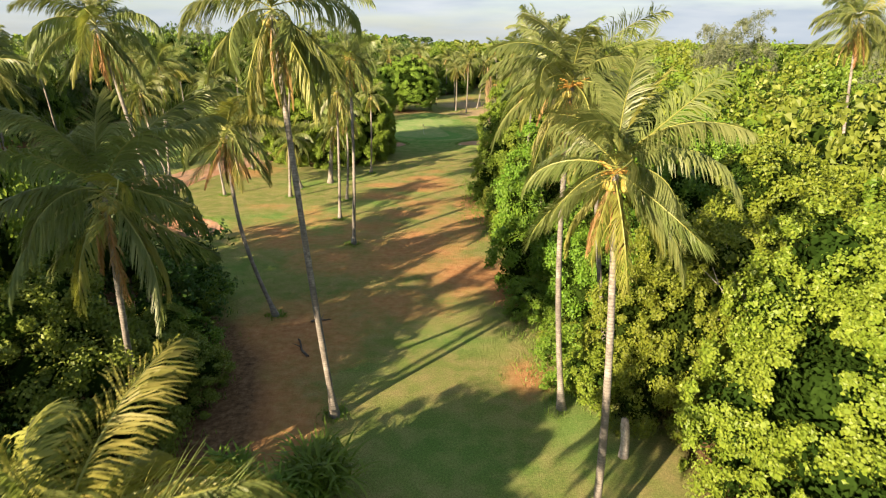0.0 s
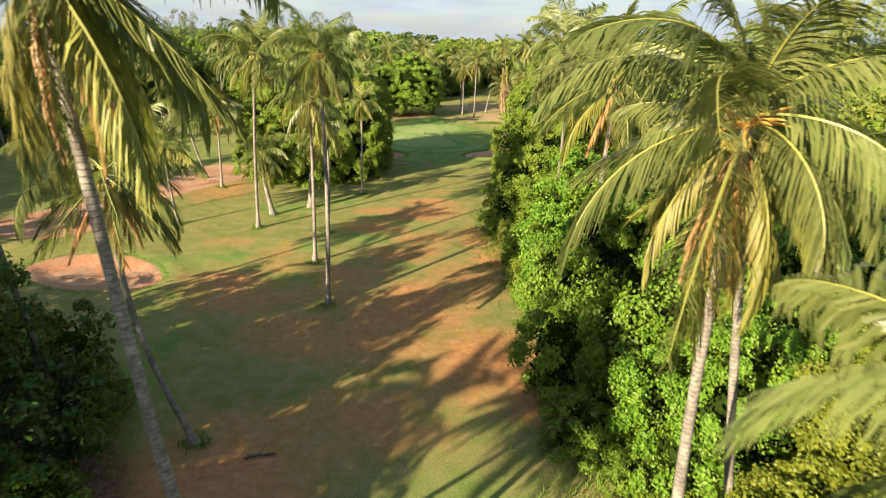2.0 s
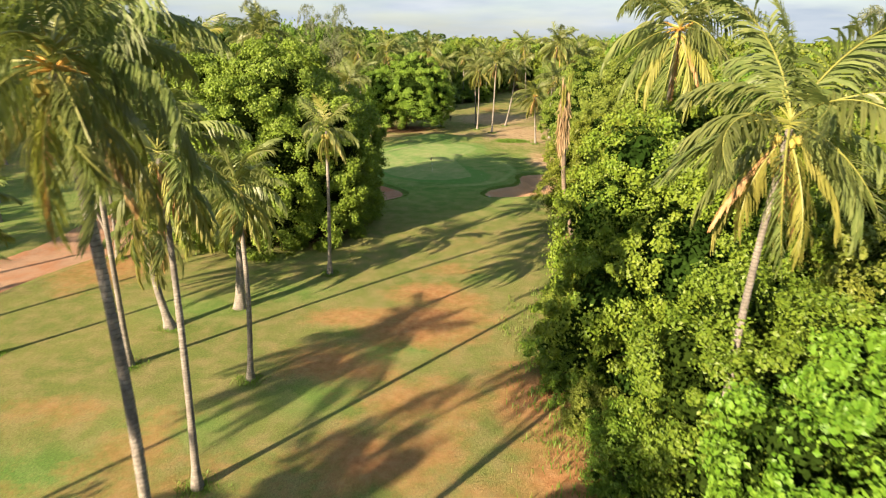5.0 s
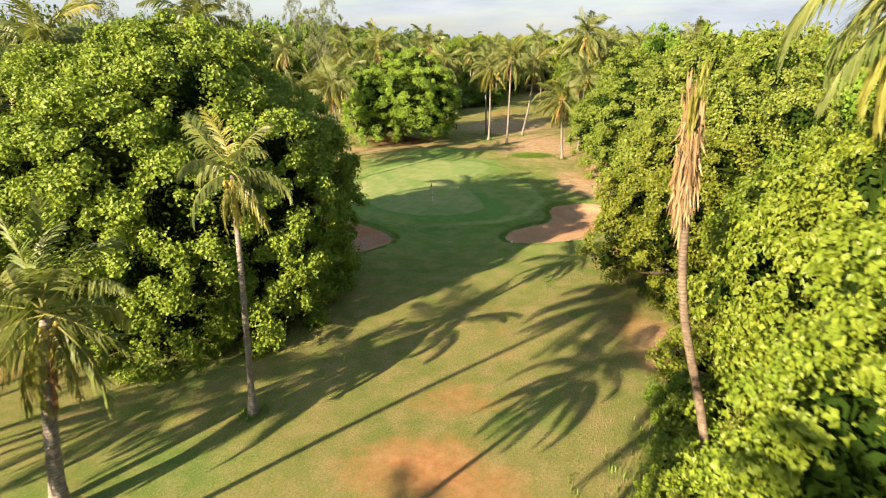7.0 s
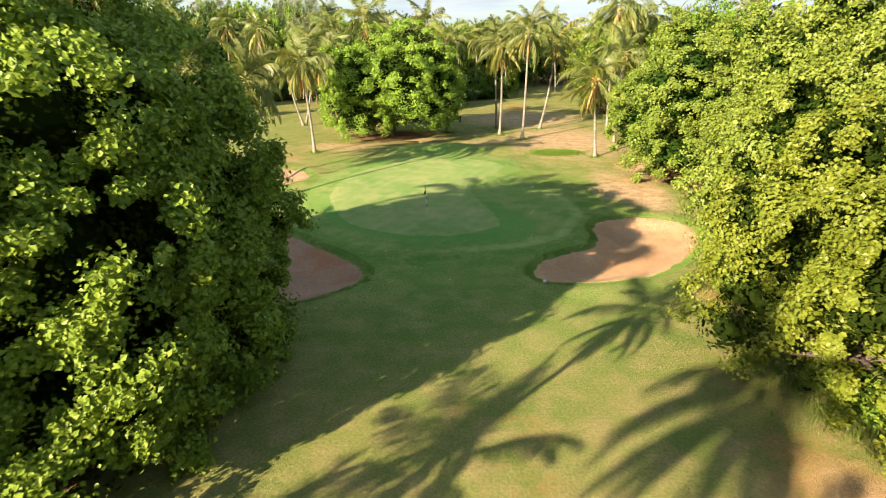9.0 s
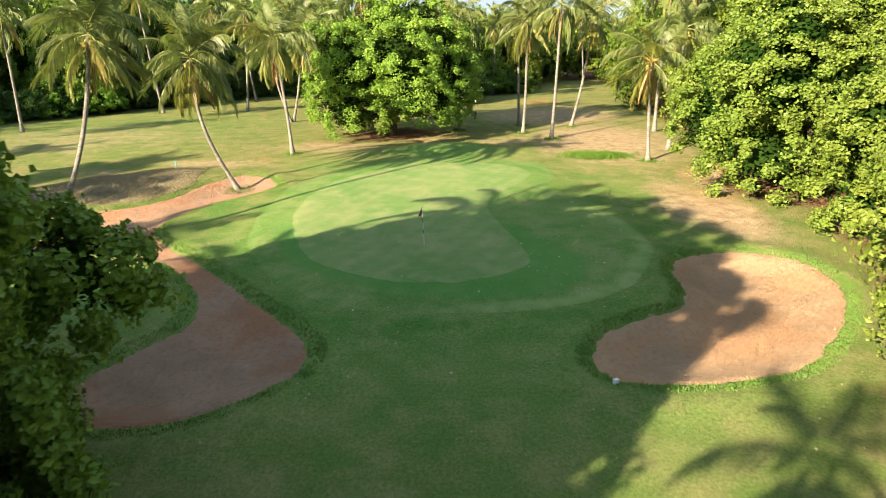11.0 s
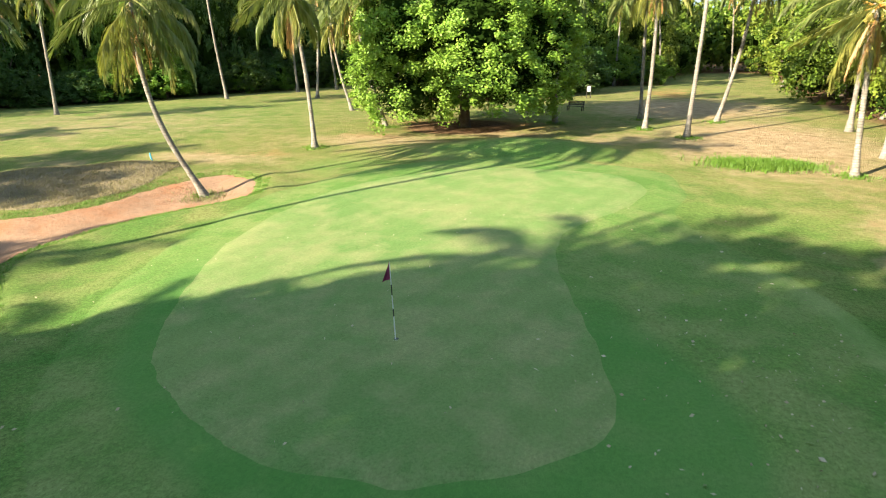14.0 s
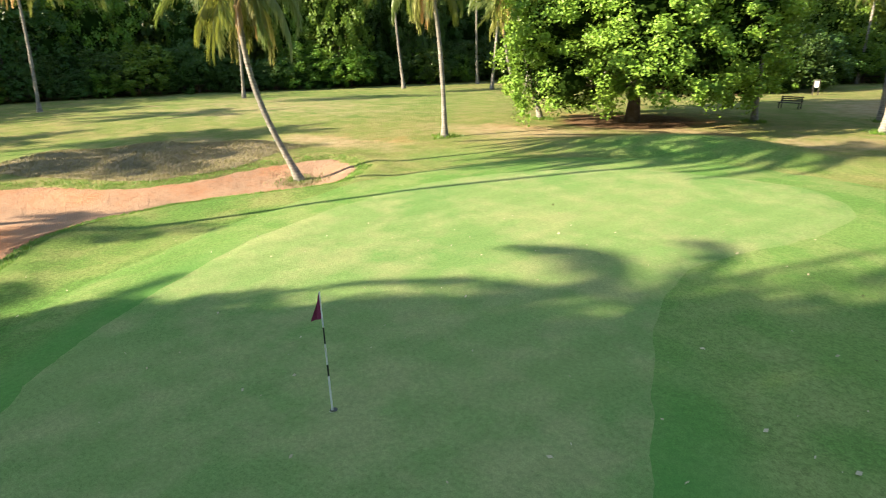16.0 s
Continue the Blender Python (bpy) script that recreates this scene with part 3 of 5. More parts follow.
def frond_mesh(name, rng, length, rise, droop, hang, n_leaf, mats, twist=0.0, leaf_len=1.16):
    """A feather frond along +x: rise is its first slope in degrees, droop its bend, hang how far the leaflets fall."""
    s = Soup()
    k = 15
    u = np.linspace(0, 1, k)
    ang = np.radians(rise - droop * u ** 1.35)
    step = length / (k - 1)
    pts = np.zeros((k, 3))
    for i in range(1, k):
        pts[i] = pts[i - 1] + step * np.array([math.cos(ang[i]), math.sin(twist) * u[i] * 0.25, math.sin(ang[i])])
    rib = s if n_leaf < 30 else Soup()
    rib.tube(pts, 0.034 * (1 - u) ** 0.8 + 0.006, 4, 0)
    for side in (-1, 1):
        for t in np.linspace(0.14, 0.995, n_leaf):
            t = min(1.0, t + rng.uniform(-0.006, 0.006))
            if rng.random() < 0.04:
                continue
            i = min(int(t * (k - 1)), k - 2)
            f = t * (k - 1) - i
            base = pts[i] * (1 - f) + pts[i + 1] * f
            tan = pts[i + 1] - pts[i]
            tan = tan / np.linalg.norm(tan)
            up = np.array([-tan[2], 0, tan[0]])
            lump = math.sin(t * 23 + side * 2 + length * 7) + math.sin(t * 51 + length * 13)
            sweep = radians(28 + 34 * t + 7 * lump + rng.uniform(-9, 9))
            L = leaf_len * (0.45 + 0.75 * math.sin(math.pi * min(1.0, t * 0.82 + 0.14))) * rng.uniform(0.8, 1.1)
            d = math.cos(sweep) * np.array([0, side, 0]) + math.sin(sweep) * tan + up * rng.uniform(0.0, 0.3)
            d /= np.linalg.norm(d)
            w = 0.045 * rng.uniform(0.8, 1.2) * (55 / n_leaf) ** 0.85
            prev, verts = base, []
            wdir = tan * 0.8 + up * 0.45
            for m in range(4):
                ww = w * (0.55, 1.0, 0.8, 0.12)[m]
                verts += [prev - wdir * ww, prev + wdir * ww]
                fall = hang * (1.15 + 0.2 * lump) * (m + 0.6) ** 1.25 * rng.uniform(0.7, 1.3)
                dd = d + np.array([0, 0, -fall])
                prev = prev + dd / np.linalg.norm(dd) * L / 3
            s.add(verts, [(0, 1, 3, 2), (2, 3, 5, 4), (4, 5, 7, 6)], 1)
    if rib is s:
        return s.mesh(name, mats)
    s.m = [m - 1 for m in s.m]
    me = s.mesh(name, mats[1:])
    MIDRIBS[me.name] = rib.mesh("midrib", mats[:1])
    return me


def hang_frond(name, me, root, label="", m=None):
    """A frond on its palm, with its midrib as a piece of its own."""
    ob = child(name, me, root, label, m)
    if me.name in MIDRIBS:
        child("midrib", MIDRIBS[me.name], ob)
    return ob


M_RACHIS = plain("rachis", (0.24, 0.25, 0.055), 0.5)
M_RACHIS_DEAD = plain("rachis_dead", (0.36, 0.19, 0.07), 0.7)


def frond_set(n_leaf, seed):
    rng = np.random.default_rng(seed)
    live = [(84, 24, 0.14), (70, 50, 0.25), (56, 78, 0.42), (40, 96, 0.6), (22, 104, 0.8), (4, 96, 1.0), (-16, 76, 1.25), (-36, 48, 1.4)]
    out = [[frond_mesh("frond", rng, 4.7 * rng.uniform(0.9, 1.1), r + rng.uniform(-6, 6), d + rng.uniform(-14, 14), h * rng.uniform(0.8, 1.2), n_leaf, [M_RACHIS, M_FROND], rng.uniform(-1.6, 1.6)) for _ in range(3)]
           for r, d, h in live]
    old = [frond_mesh("frond", rng, 4.3, r, 50, 1.2, n_leaf, [M_RACHIS, M_FROND_OLD], rng.uniform(-1, 1)) for r in (-34, -46)]
    dead = [frond_mesh("dead_frond", rng, 3.6, r, 22, 1.6, max(16, n_leaf * 2 // 3), [M_RACHIS_DEAD, M_FROND_DEAD], rng.uniform(-1, 1), 0.7) for r in (-60, -72)]
    return out, old, dead


FRONDS = {"near": frond_set(92, 11), "mid": frond_set(46, 13), "far": frond_set(20, 12)}
M_NUT = plain("coconut_husk", (0.36, 0.30, 0.06), 0.5)
M_FLOWER = plain("palm_flower", (0.62, 0.34, 0.07), 0.7)


def nut_mesh():
    bm = bmesh.new()
    bmesh.ops.create_icosphere(bm, subdivisions=1, radius=0.15)
    for v in bm.verts:
        v.co.z *= 1.25
    me = bpy.data.meshes.new("coconut")
    bm.to_mesh(me)
    bm.free()
    me.materials.append(M_NUT)
    return me


NUT = nut_mesh()


def flower_mesh():
    s, rng = Soup(), np.random.default_rng(5)
    for a in range(16):
        t = a * 2.4
        d = np.array([math.cos(t), math.sin(t), rng.uniform(0.1, 0.9)])
        p = np.array([d * r * 0.75 + np.array([0, 0, -0.25 * r * r]) for r in (0.15, 0.5, 0.85, 1.1)])
        s.tube(p, (0.05, 0.04, 0.03, 0.01), 4)
    return s.mesh("flower_spray", [M_FLOWER])


FLOWER = flower_mesh()


def palm(base, top, seed, size=1.0, n_live=24, n_old=4, n_dead=2, lod="near", bend=0.12, radius=0.17, label="", flower=False, yellow=0.0):
    """A coconut palm: curved ringed trunk from base to top, feather fronds round the top."""
    rng = np.random.default_rng(seed)
    bx, by = base
    root = new("palm_tree")
    bz = h_at(bx, by)
    root.matrix_basis = pose(bx, by, bz)
    tx, ty, tz = top[0] - bx, top[1] - by, top[2] - bz
    k = 15
    u = np.linspace(0, 1, k)
    off = np.array([tx, ty]) * 1.0
    side = rng.uniform(-1, 1) * bend * tz * 0.14
    nrm = np.array([-ty, tx]) / max(1e-6, math.hypot(tx, ty)) if math.hypot(tx, ty) > 0.3 else np.array([1.0, 0.0])
    curve = u + bend * np.sin(math.pi * u) * (1 if rng.random() < 0.7 or bend > 0.3 else -1)
    xy = off[None] * curve[:, None] + nrm[None] * (side * np.sin(math.pi * u))[:, None]
    pts = np.column_stack([xy, u * tz])
    pts[0, 2] = -0.15
    rad = radius * (1.0 - 0.38 * u) + radius * 0.9 * np.exp(-u * tz / 0.45)
    rad[1:-1] *= rng.uniform(0.95, 1.05, k - 2)
    s = Soup()
    s.tube(pts, rad, 6 if lod == "far" else 10)
    child("trunk", s.mesh("trunk", [M_PALM_BARK], True), root)
    live, old, dead = FRONDS[lod]
    topv = Vector((tx, ty, tz))
    ga = rng.uniform(0, 360)
    wind = rng.uniform(4, 9)
    for i in range(n_live):
        tier = min(7, int(1 + (i - 2 + rng.uniform(-0.7, 0.7)) / n_live * 7.6)) if i > 2 else i % 2
        me = live[max(0, tier)][int(rng.integers(3))]
        ga += 137.5 + rng.uniform(-14, 14)
        m = Matrix.Translation(topv + Vector((0, 0, 0.05 * (8 - tier)))) @ pose(0, 0, 0, 0, wind, 0) @ pose(0, 0, 0, 0, rng.uniform(-7, 7), ga) @ pose(0, 0, 0, rng.uniform(-48, 48)) @ Matrix.Scale(size * rng.uniform(0.86, 1.12) * (0.82 if tier < 1 else 1.0), 4)
        ob_ = hang_frond("frond", me, root, m=m)
        if rng.random() < yellow:
            leafy = ob_.material_slots[len(ob_.material_slots) - 1]
            leafy.link = "OBJECT"
            leafy.material = M_FROND_OLD
    for group_, count in ((old, n_old), (dead, n_dead)):
        for i in range(count):
            ga += 137.5 + rng.uniform(-30, 30)
            m = Matrix.Translation(topv - Vector((0, 0, 0.15))) @ pose(0, 0, 0, 0, rng.uniform(-12, 12), ga) @ Matrix.Scale(size * rng.uniform(0.8, 1.05), 4)
            hang_frond("dead_frond" if group_ is dead else "frond", group_[i % 2], root, "dry brown hanging frond" if group_ is dead else "yellowing frond", m)
    if lod != "far":
        for i in range(7):
            a = rng.uniform(0, 6.28)
            child("coconut", NUT, root, "green-yellow coconut", pose(tx + 0.33 * math.cos(a), ty + 0.33 * math.sin(a), tz - 0.25 - 0.25 * rng.random()))
    if flower:
        child("flower_spray", FLOWER, root, "orange flower spray", Matrix.Translation(topv) @ Matrix.Scale(size, 4))
    return tagged(root, label or "tall coconut palm with a slender grey ringed trunk", "palm tree", "coconut palms")


# base x, base y, top x, top y, top z, size, live, old, dead, flower
PALMS = [
    (-5.8, 28.2, -7.1, 27.2, 20.2, 1.0, 22, 5, 4, 0), (6.0, 19.4, 5.4, 18.9, 15.2, 0.8, 22, 5, 5, 1), (6.5, 28.9, 5.6, 27.5, 17.2, 0.92, 24, 5, 4, 1), (-15.2, 26.4, -12.2, 21.5, 13.8, 1.0, 22, 2, 2, 0),
    (39.6, 58.6, 38.0, 59.6, 20.6, 1.0, 24, 6, 6, 0), (-12.2, 40.8, -14.4, 41.0, 13.1, 0.95, 24, 4, 5, 0), (-8.8, 57.2, -8.4, 57.1, 17.4, 0.78, 26, 5, 3, 1), (-11.6, 66.2, -11.2, 66.3, 14.0, 0.78, 20, 4, 3, 0),
    (-12.1, 74.8, -11.6, 74.4, 10.8, 0.72, 18, 5, 3, 0), (-19.5, 76.1, -17.3, 72.8, 17.2, 0.95, 24, 5, 3, 0), (-28.2, 77.1, -28.6, 76.9, 8.2, 0.85, 22, 3, 2, 0), (-35.0, 78.1, -37.0, 76.9, 12.8, 0.95, 24, 4, 3, 0),
    (-10.8, 90.8, -10.5, 91.1, 11.3, 0.62, 14, 5, 4, 0), (-33.9, 100.4, -36.0, 99.4, 12.9, 0.9, 22, 5, 3, 0), (-29.4, 93.6, -29.1, 93.8, 9.6, 0.85, 22, 4, 3, 0), (-52.5, 111.5, -53.8, 110.7, 15.9, 1.0, 24, 4, 3, 0),
    (-15.8, 84.2, -15.2, 85.0, 7.7, 0.85, 17, 5, 5, 0), (-19.3, 81.0, -20.1, 81.2, 6.6, 0.8, 18, 6, 4, 0), (-50.6, 127.5, -49.6, 128.2, 10.3, 0.85, 22, 4, 3, 0),
    (3.3, 171.5, 3.0, 171.6, 12.4, 0.9, 20, 5, 3, 0), (3.4, 165.2, 3.4, 165.2, 12.0, 0.85, 20, 5, 3, 0), (6.0, 161.2, 6.4, 161.2, 13.4, 0.85, 20, 5, 3, 0), (9.2, 170.5, 10.9, 170.2, 12.2, 0.85, 20, 5, 3, 0),
    (12.8, 150.0, 12.4, 150.1, 8.6, 0.85, 22, 4, 3, 1), (15.9, 155.2, 16.4, 155.2, 11.0, 0.85, 20, 5, 3, 0), (-19.1, 142.3, -21.2, 141.6, 9.4, 0.92, 22, 6, 4, 0), (-18.2, 153.1, -19.0, 152.9, 10.6, 0.92, 22, 5, 3, 0),
    (-16.9, 163.6, -19.0, 163.0, 11.0, 0.9, 22, 5, 3, 0), (-25.2, 176.0, -27.0, 176.0, 9.5, 0.75, 18, 4, 3, 0), (-25.0, 176.4, -23.4, 176.6, 9.9, 0.75, 18, 4, 3, 0), (-3.6, 168.0, -3.6, 168.0, 12.4, 0.85, 20, 4, 3, 0),
    (-25.8, 130.7, -22.8, 133.0, 10.9, 0.85, 22, 5, 4, 0), (17.5, 166.2, 18.0, 165.5, 16.4, 0.95, 22, 5, 3, 0),
    (7.5, 48.2, 8.7, 48.6, 16.5, 1.05, 24, 5, 3, 1), (8.8, 64.0, 9.3, 64.4, 15.4, 0.95, 22, 5, 4, 0), (11.2, 84.0, 12.4, 84.4, 18.4, 1.1, 24, 6, 3, 1), (22.6, 174.6, 23.2, 175.0, 14.4, 0.9, 22, 5, 3, 0),
    (-25.4, 124.4, -25.0, 124.8, 18.0, 1.0, 24, 5, 3, 0), (-13.6, 168.6, -14.2, 168.4, 15.2, 0.9, 22, 5, 3, 0), (-27.4, 106.0, -26.9, 105.4, 16.0, 1.0, 22, 5, 3, 0), 
    # palms at (-24, 7.6) and (-22.4, 10) are unseen, added to shade another palm
    (-40.0, 88.0, -39.4, 88.4, 15.4, 1.0, 24, 5, 3, 0), (-20.2, 43.0, -22.6, 42.4, 19.8, 1.05, 24, 5, 4, 0), (-6.0, 7.2, -6.1, 7.6, 11.3, 0.78, 30, 6, 4, 0), (-24.0, 7.6, -23.9, 7.8, 21.6, 1.15, 32, 5, 3, 0), (-22.4, 10.0, -22.2, 10.2, 20.3, 1.1, 30, 5, 3, 0), (-33.0, 47.0, -34.0, 46.6, 17.0, 1.0, 24, 5, 3, 0), (9.9, 32.2, 7.7, 31.4, 15.4, 0.8, 20, 5, 3, 1)]
STOUT = {(-15.8, 84.2): 0.3, (-19.3, 81.0): 0.26}      # trunk radius of the stout ones
# palms nearest the start get more yellow fronds, partly to pass as sunlit
for i, (bx, by, tx, ty, tz, size, nl, no, nd, fl) in enumerate(PALMS):
    palm((bx, by), (tx, ty, tz), 100 + i, size, nl, no, nd, lod="near" if by < 60 or 125 < by < 160 else "mid", flower=bool(fl), radius=STOUT.get((bx, by), 0.135 + 0.002 * tz), bend=0.34 if i in (5, 25) else 0.16, yellow=0.45 if by < 10 else 0.06)


# ---- broadleaf trees ----
def lumps(p, seed, size):
    """A smooth uneven field over points, about -1 to 1."""
    rng = np.random.default_rng(seed)
    k = rng.normal(0, 1, (7, 3))
    k *= (2 * math.pi / (size * rng.uniform(0.7, 1.5, 7)) / np.linalg.norm(k, axis=1))[:, None]
    return np.sin(p @ k.T + rng.uniform(0, 6.28, 7)).sum(1) / 2.6


def crown_soup(seed, lobes, clump, per_m2, leaves, leaf, fill=0.42, slim=0.4, inner=2.4):
    """A crown: leafy sprays standing out from the skins of several lobes, with gaps onto inner leaves coloured near
    black for shade.
    """
    rng = np.random.default_rng(seed)
    L = np.array(lobes, dtype=float)
    s = Soup()
    V, N = [], []
    for i, (cx, cy, cz, r) in enumerate(L):
        n = max(6, int(4 * math.pi * r * r * per_m2))
        k = np.arange(n) + 0.5
        ph, th = np.arccos(1 - 2 * k / n), math.pi * (1 + 5 ** 0.5) * k + rng.uniform(0, 6)
        d = np.stack([np.cos(th) * np.sin(ph), np.sin(th) * np.sin(ph), np.cos(ph)], -1) + rng.normal(0, 0.2, (n, 3))
        d /= np.linalg.norm(d, axis=1)[:, None]
        p = np.array([cx, cy, cz]) + d * r * np.array([1, 1, 0.85])
        lump = lumps(p, seed + 3, clump * 3.6)
        p += d * (r * (0.10 * lump + rng.uniform(-0.07, 0.09, n)))[:, None]
        keep = (d[:, 2] > -0.8) & (lump > -0.9 + rng.uniform(-0.2, 0.2, n))
        for j, (ox, oy, oz, o) in enumerate(L):
            if j != i:
                keep &= np.linalg.norm((p - [ox, oy, oz]) / [1, 1, 0.85], axis=1) > o * 0.8
        V.append(p[keep])
        N.append(d[keep])
    C, D = np.concatenate(V), np.concatenate(N)
    n = len(C)
    size = clump * rng.uniform(0.5, 1.35, n)
    c, d, sz = np.repeat(C, leaves, 0), np.repeat(D, leaves, 0), np.repeat(size, leaves)[:, None]
    ax = D + [0, 0, 0.55] + rng.normal(0, 0.22, (n, 3))
    ax /= np.linalg.norm(ax, axis=1)[:, None]
    ax = np.repeat(ax, leaves, 0)
    off = rng.normal(0, 1, (n * leaves, 3))
    off /= np.linalg.norm(off, axis=1)[:, None]
    side = np.sum(off * ax, 1)[:, None]
    off = np.where(side < -0.15, off - 2 * side * ax, off)
    off *= rng.random((n * leaves, 1)) ** 0.42 * rng.choice((1.0, 1.0, 1.0, 1.3), (n * leaves, 1))
    shape = np.repeat(rng.uniform(0.65, 1.3, (n, 3)), leaves, 0)
    nr = ax * 0.3 + off * 0.8 + rng.normal(0, 0.6, (n * leaves, 3))
    off *= sz * shape
    nr /= np.linalg.norm(nr, axis=1)[:, None]
    a = np.cross(nr, rng.normal(0, 1, (n * leaves, 3)))
    a /= np.linalg.norm(a, axis=1)[:, None]
    b = np.cross(nr, a)
    ln = leaf * rng.uniform(0.6, 1.35, (n * leaves, 1))
    p = c + off
    fold = nr * ln * 0.12
    q = np.stack([p - a * ln * 0.5, p + b * ln * slim + fold, p + a * ln * 0.5 - nr * ln * 0.1, p - b * ln * slim + fold], 1)
    s.add(q.reshape(-1, 3), np.arange(len(q) * 4).reshape(-1, 4), 0)
    if fill:
        # larger leaves beneath the skin of each clump
        k = max(4, leaves // 6)
        c, d, sz = np.repeat(C, k, 0), np.repeat(D, k, 0), np.repeat(size, k)[:, None]
        nr = rng.normal(0, 1, (n * k, 3))
        nr /= np.linalg.norm(nr, axis=1)[:, None]
        nr = np.where(np.sum(nr * (d + [0, 0, 0.4]), 1)[:, None] < -0.2, -nr, nr)
        p = c + nr * sz * rng.uniform(0.3, 0.7, (n * k, 1))
        nr = nr + rng.normal(0, 0.18, (n * k, 3))
        nr /= np.linalg.norm(nr, axis=1)[:, None]
        a = np.cross(nr, rng.normal(0, 1, (n * k, 3)))
        a /= np.linalg.norm(a, axis=1)[:, None]
        b = np.cross(nr, a)
        ln = min(leaf * 1.5, 0.32) * rng.uniform(0.7, 1.3, (n * k, 1))
        q = np.stack([p - a * ln * 0.5, p + b * ln * 0.36, p + a * ln * 0.5, p - b * ln * 0.36], 1)
        s.add(q.reshape(-1, 3), np.arange(len(q) * 4).reshape(-1, 4), 0)
        # inner leaves and a core, whose near-black colour stands for shade in the gaps
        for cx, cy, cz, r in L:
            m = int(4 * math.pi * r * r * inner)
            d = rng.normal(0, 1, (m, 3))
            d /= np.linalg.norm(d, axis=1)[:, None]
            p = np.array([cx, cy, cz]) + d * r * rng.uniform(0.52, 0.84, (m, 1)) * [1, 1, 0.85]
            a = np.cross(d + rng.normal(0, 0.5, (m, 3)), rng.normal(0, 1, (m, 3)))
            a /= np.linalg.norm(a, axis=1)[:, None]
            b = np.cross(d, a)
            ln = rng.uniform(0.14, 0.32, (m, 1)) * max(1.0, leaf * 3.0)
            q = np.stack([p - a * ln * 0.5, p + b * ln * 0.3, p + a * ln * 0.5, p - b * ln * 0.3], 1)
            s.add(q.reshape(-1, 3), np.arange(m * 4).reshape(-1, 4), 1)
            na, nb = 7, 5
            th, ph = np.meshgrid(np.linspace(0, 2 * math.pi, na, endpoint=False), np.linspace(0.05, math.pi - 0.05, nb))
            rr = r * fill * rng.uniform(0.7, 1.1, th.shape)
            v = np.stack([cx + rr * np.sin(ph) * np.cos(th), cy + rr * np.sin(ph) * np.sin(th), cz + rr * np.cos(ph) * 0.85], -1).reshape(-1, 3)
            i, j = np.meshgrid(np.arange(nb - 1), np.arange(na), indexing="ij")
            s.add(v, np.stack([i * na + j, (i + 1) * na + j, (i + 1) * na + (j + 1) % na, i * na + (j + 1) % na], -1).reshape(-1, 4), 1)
    return s


def lobes_for(seed, R, H, low=0.3, n=9):
    """Lobes of a crown of radius R and height H: a core and rings of lumps from skirt to top."""
    rng = np.random.default_rng(seed)
    z0, span = H * low, H * (1 - low)
    out = [(0, 0, z0 + span * 0.5, min(R, span * 0.5) * 0.78)]
    for f, share in ((0.14, 0.24), (0.29, 0.20), (0.44, 0.22), (0.59, 0.16), (0.73, 0.13), (0.88, 0.08)):
        prof = math.sqrt(max(0.05, 1 - (abs(f - 0.36) / 0.68) ** 2))
        m = max(2, round(n * share))
        a0 = rng.uniform(0, 6.28)
        for i in range(m):
            a = a0 + (i + rng.uniform(-0.25, 0.25)) * 2 * math.pi / m
            r = min(R * rng.uniform(0.25, 0.40), span * 0.24)
            reach = max(0.0, R * prof * rng.uniform(0.9, 1.08) - r * 0.9)
            out.append((reach * math.cos(a), reach * math.sin(a), z0 + span * (f + rng.uniform(-0.05, 0.05)), r))
    return out


def trunk_mesh(seed, lobes, r0):
    rng = np.random.default_rng(seed)
    s = Soup()
    fork = np.array([0.0, 0.0, lobes[0][2] * 0.35])
    s.tube([(0, 0, -0.2), (rng.uniform(-.1, .1), rng.uniform(-.1, .1), fork[2] * 0.5), fork], (r0 * 1.5, r0, r0 * 0.85), 9)
    for cx, cy, cz, r in lobes[:8]:
        e = np.array([cx, cy, cz])
        m = fork * 0.45 + e * 0.55 + np.array([0, 0, -0.12 * np.linalg.norm(e - fork)]) + rng.normal(0, 0.15, 3)
        s.tube([fork - [0, 0, 0.2], m, e], (r0 * 0.6, r0 * 0.36, r0 * 0.12), 6)
    return s.mesh("trunk", [M_BARK], True)


# shade inside the crowns, put into the leaf colour
M_INNER_SHADE = leaf_mat("leaf_inner_shade", (0.010, 0.020, 0.004), (0.016, 0.031, 0.005), (0.026, 0.047, 0.008), 0.05, 0.0)
M_INNER_SHADE.node_tree.nodes["Principled BSDF"].inputs["Specular IOR Level"].default_value = 0.0
LEAF = {"bright": M_LEAF_BRIGHT, "mid": M_LEAF_MID, "dark": M_LEAF_SHADED, "olive": M_LEAF_OLIVE, "grey": M_LEAF_GREY, "fresh": M_LEAF_FRESH, "green": M_LEAF_GREEN}
# clump size, clumps per square metre, leaves in a clump, leaf length, lobes
DETAIL = {"near": (0.60, 0.66, 185, 0.15, 17), "great": (0.44, 1.3, 130, 0.115, 26), "mid": (0.76, 0.42, 60, 0.23, 13), "far": (1.1, 0.14, 8, 1.05, 8), "wood": (1.1, 0.17, 18, 0.6, 9), "shrub": (1.0, 0.34, 70, 0.36, 8)}
KINDS = {}


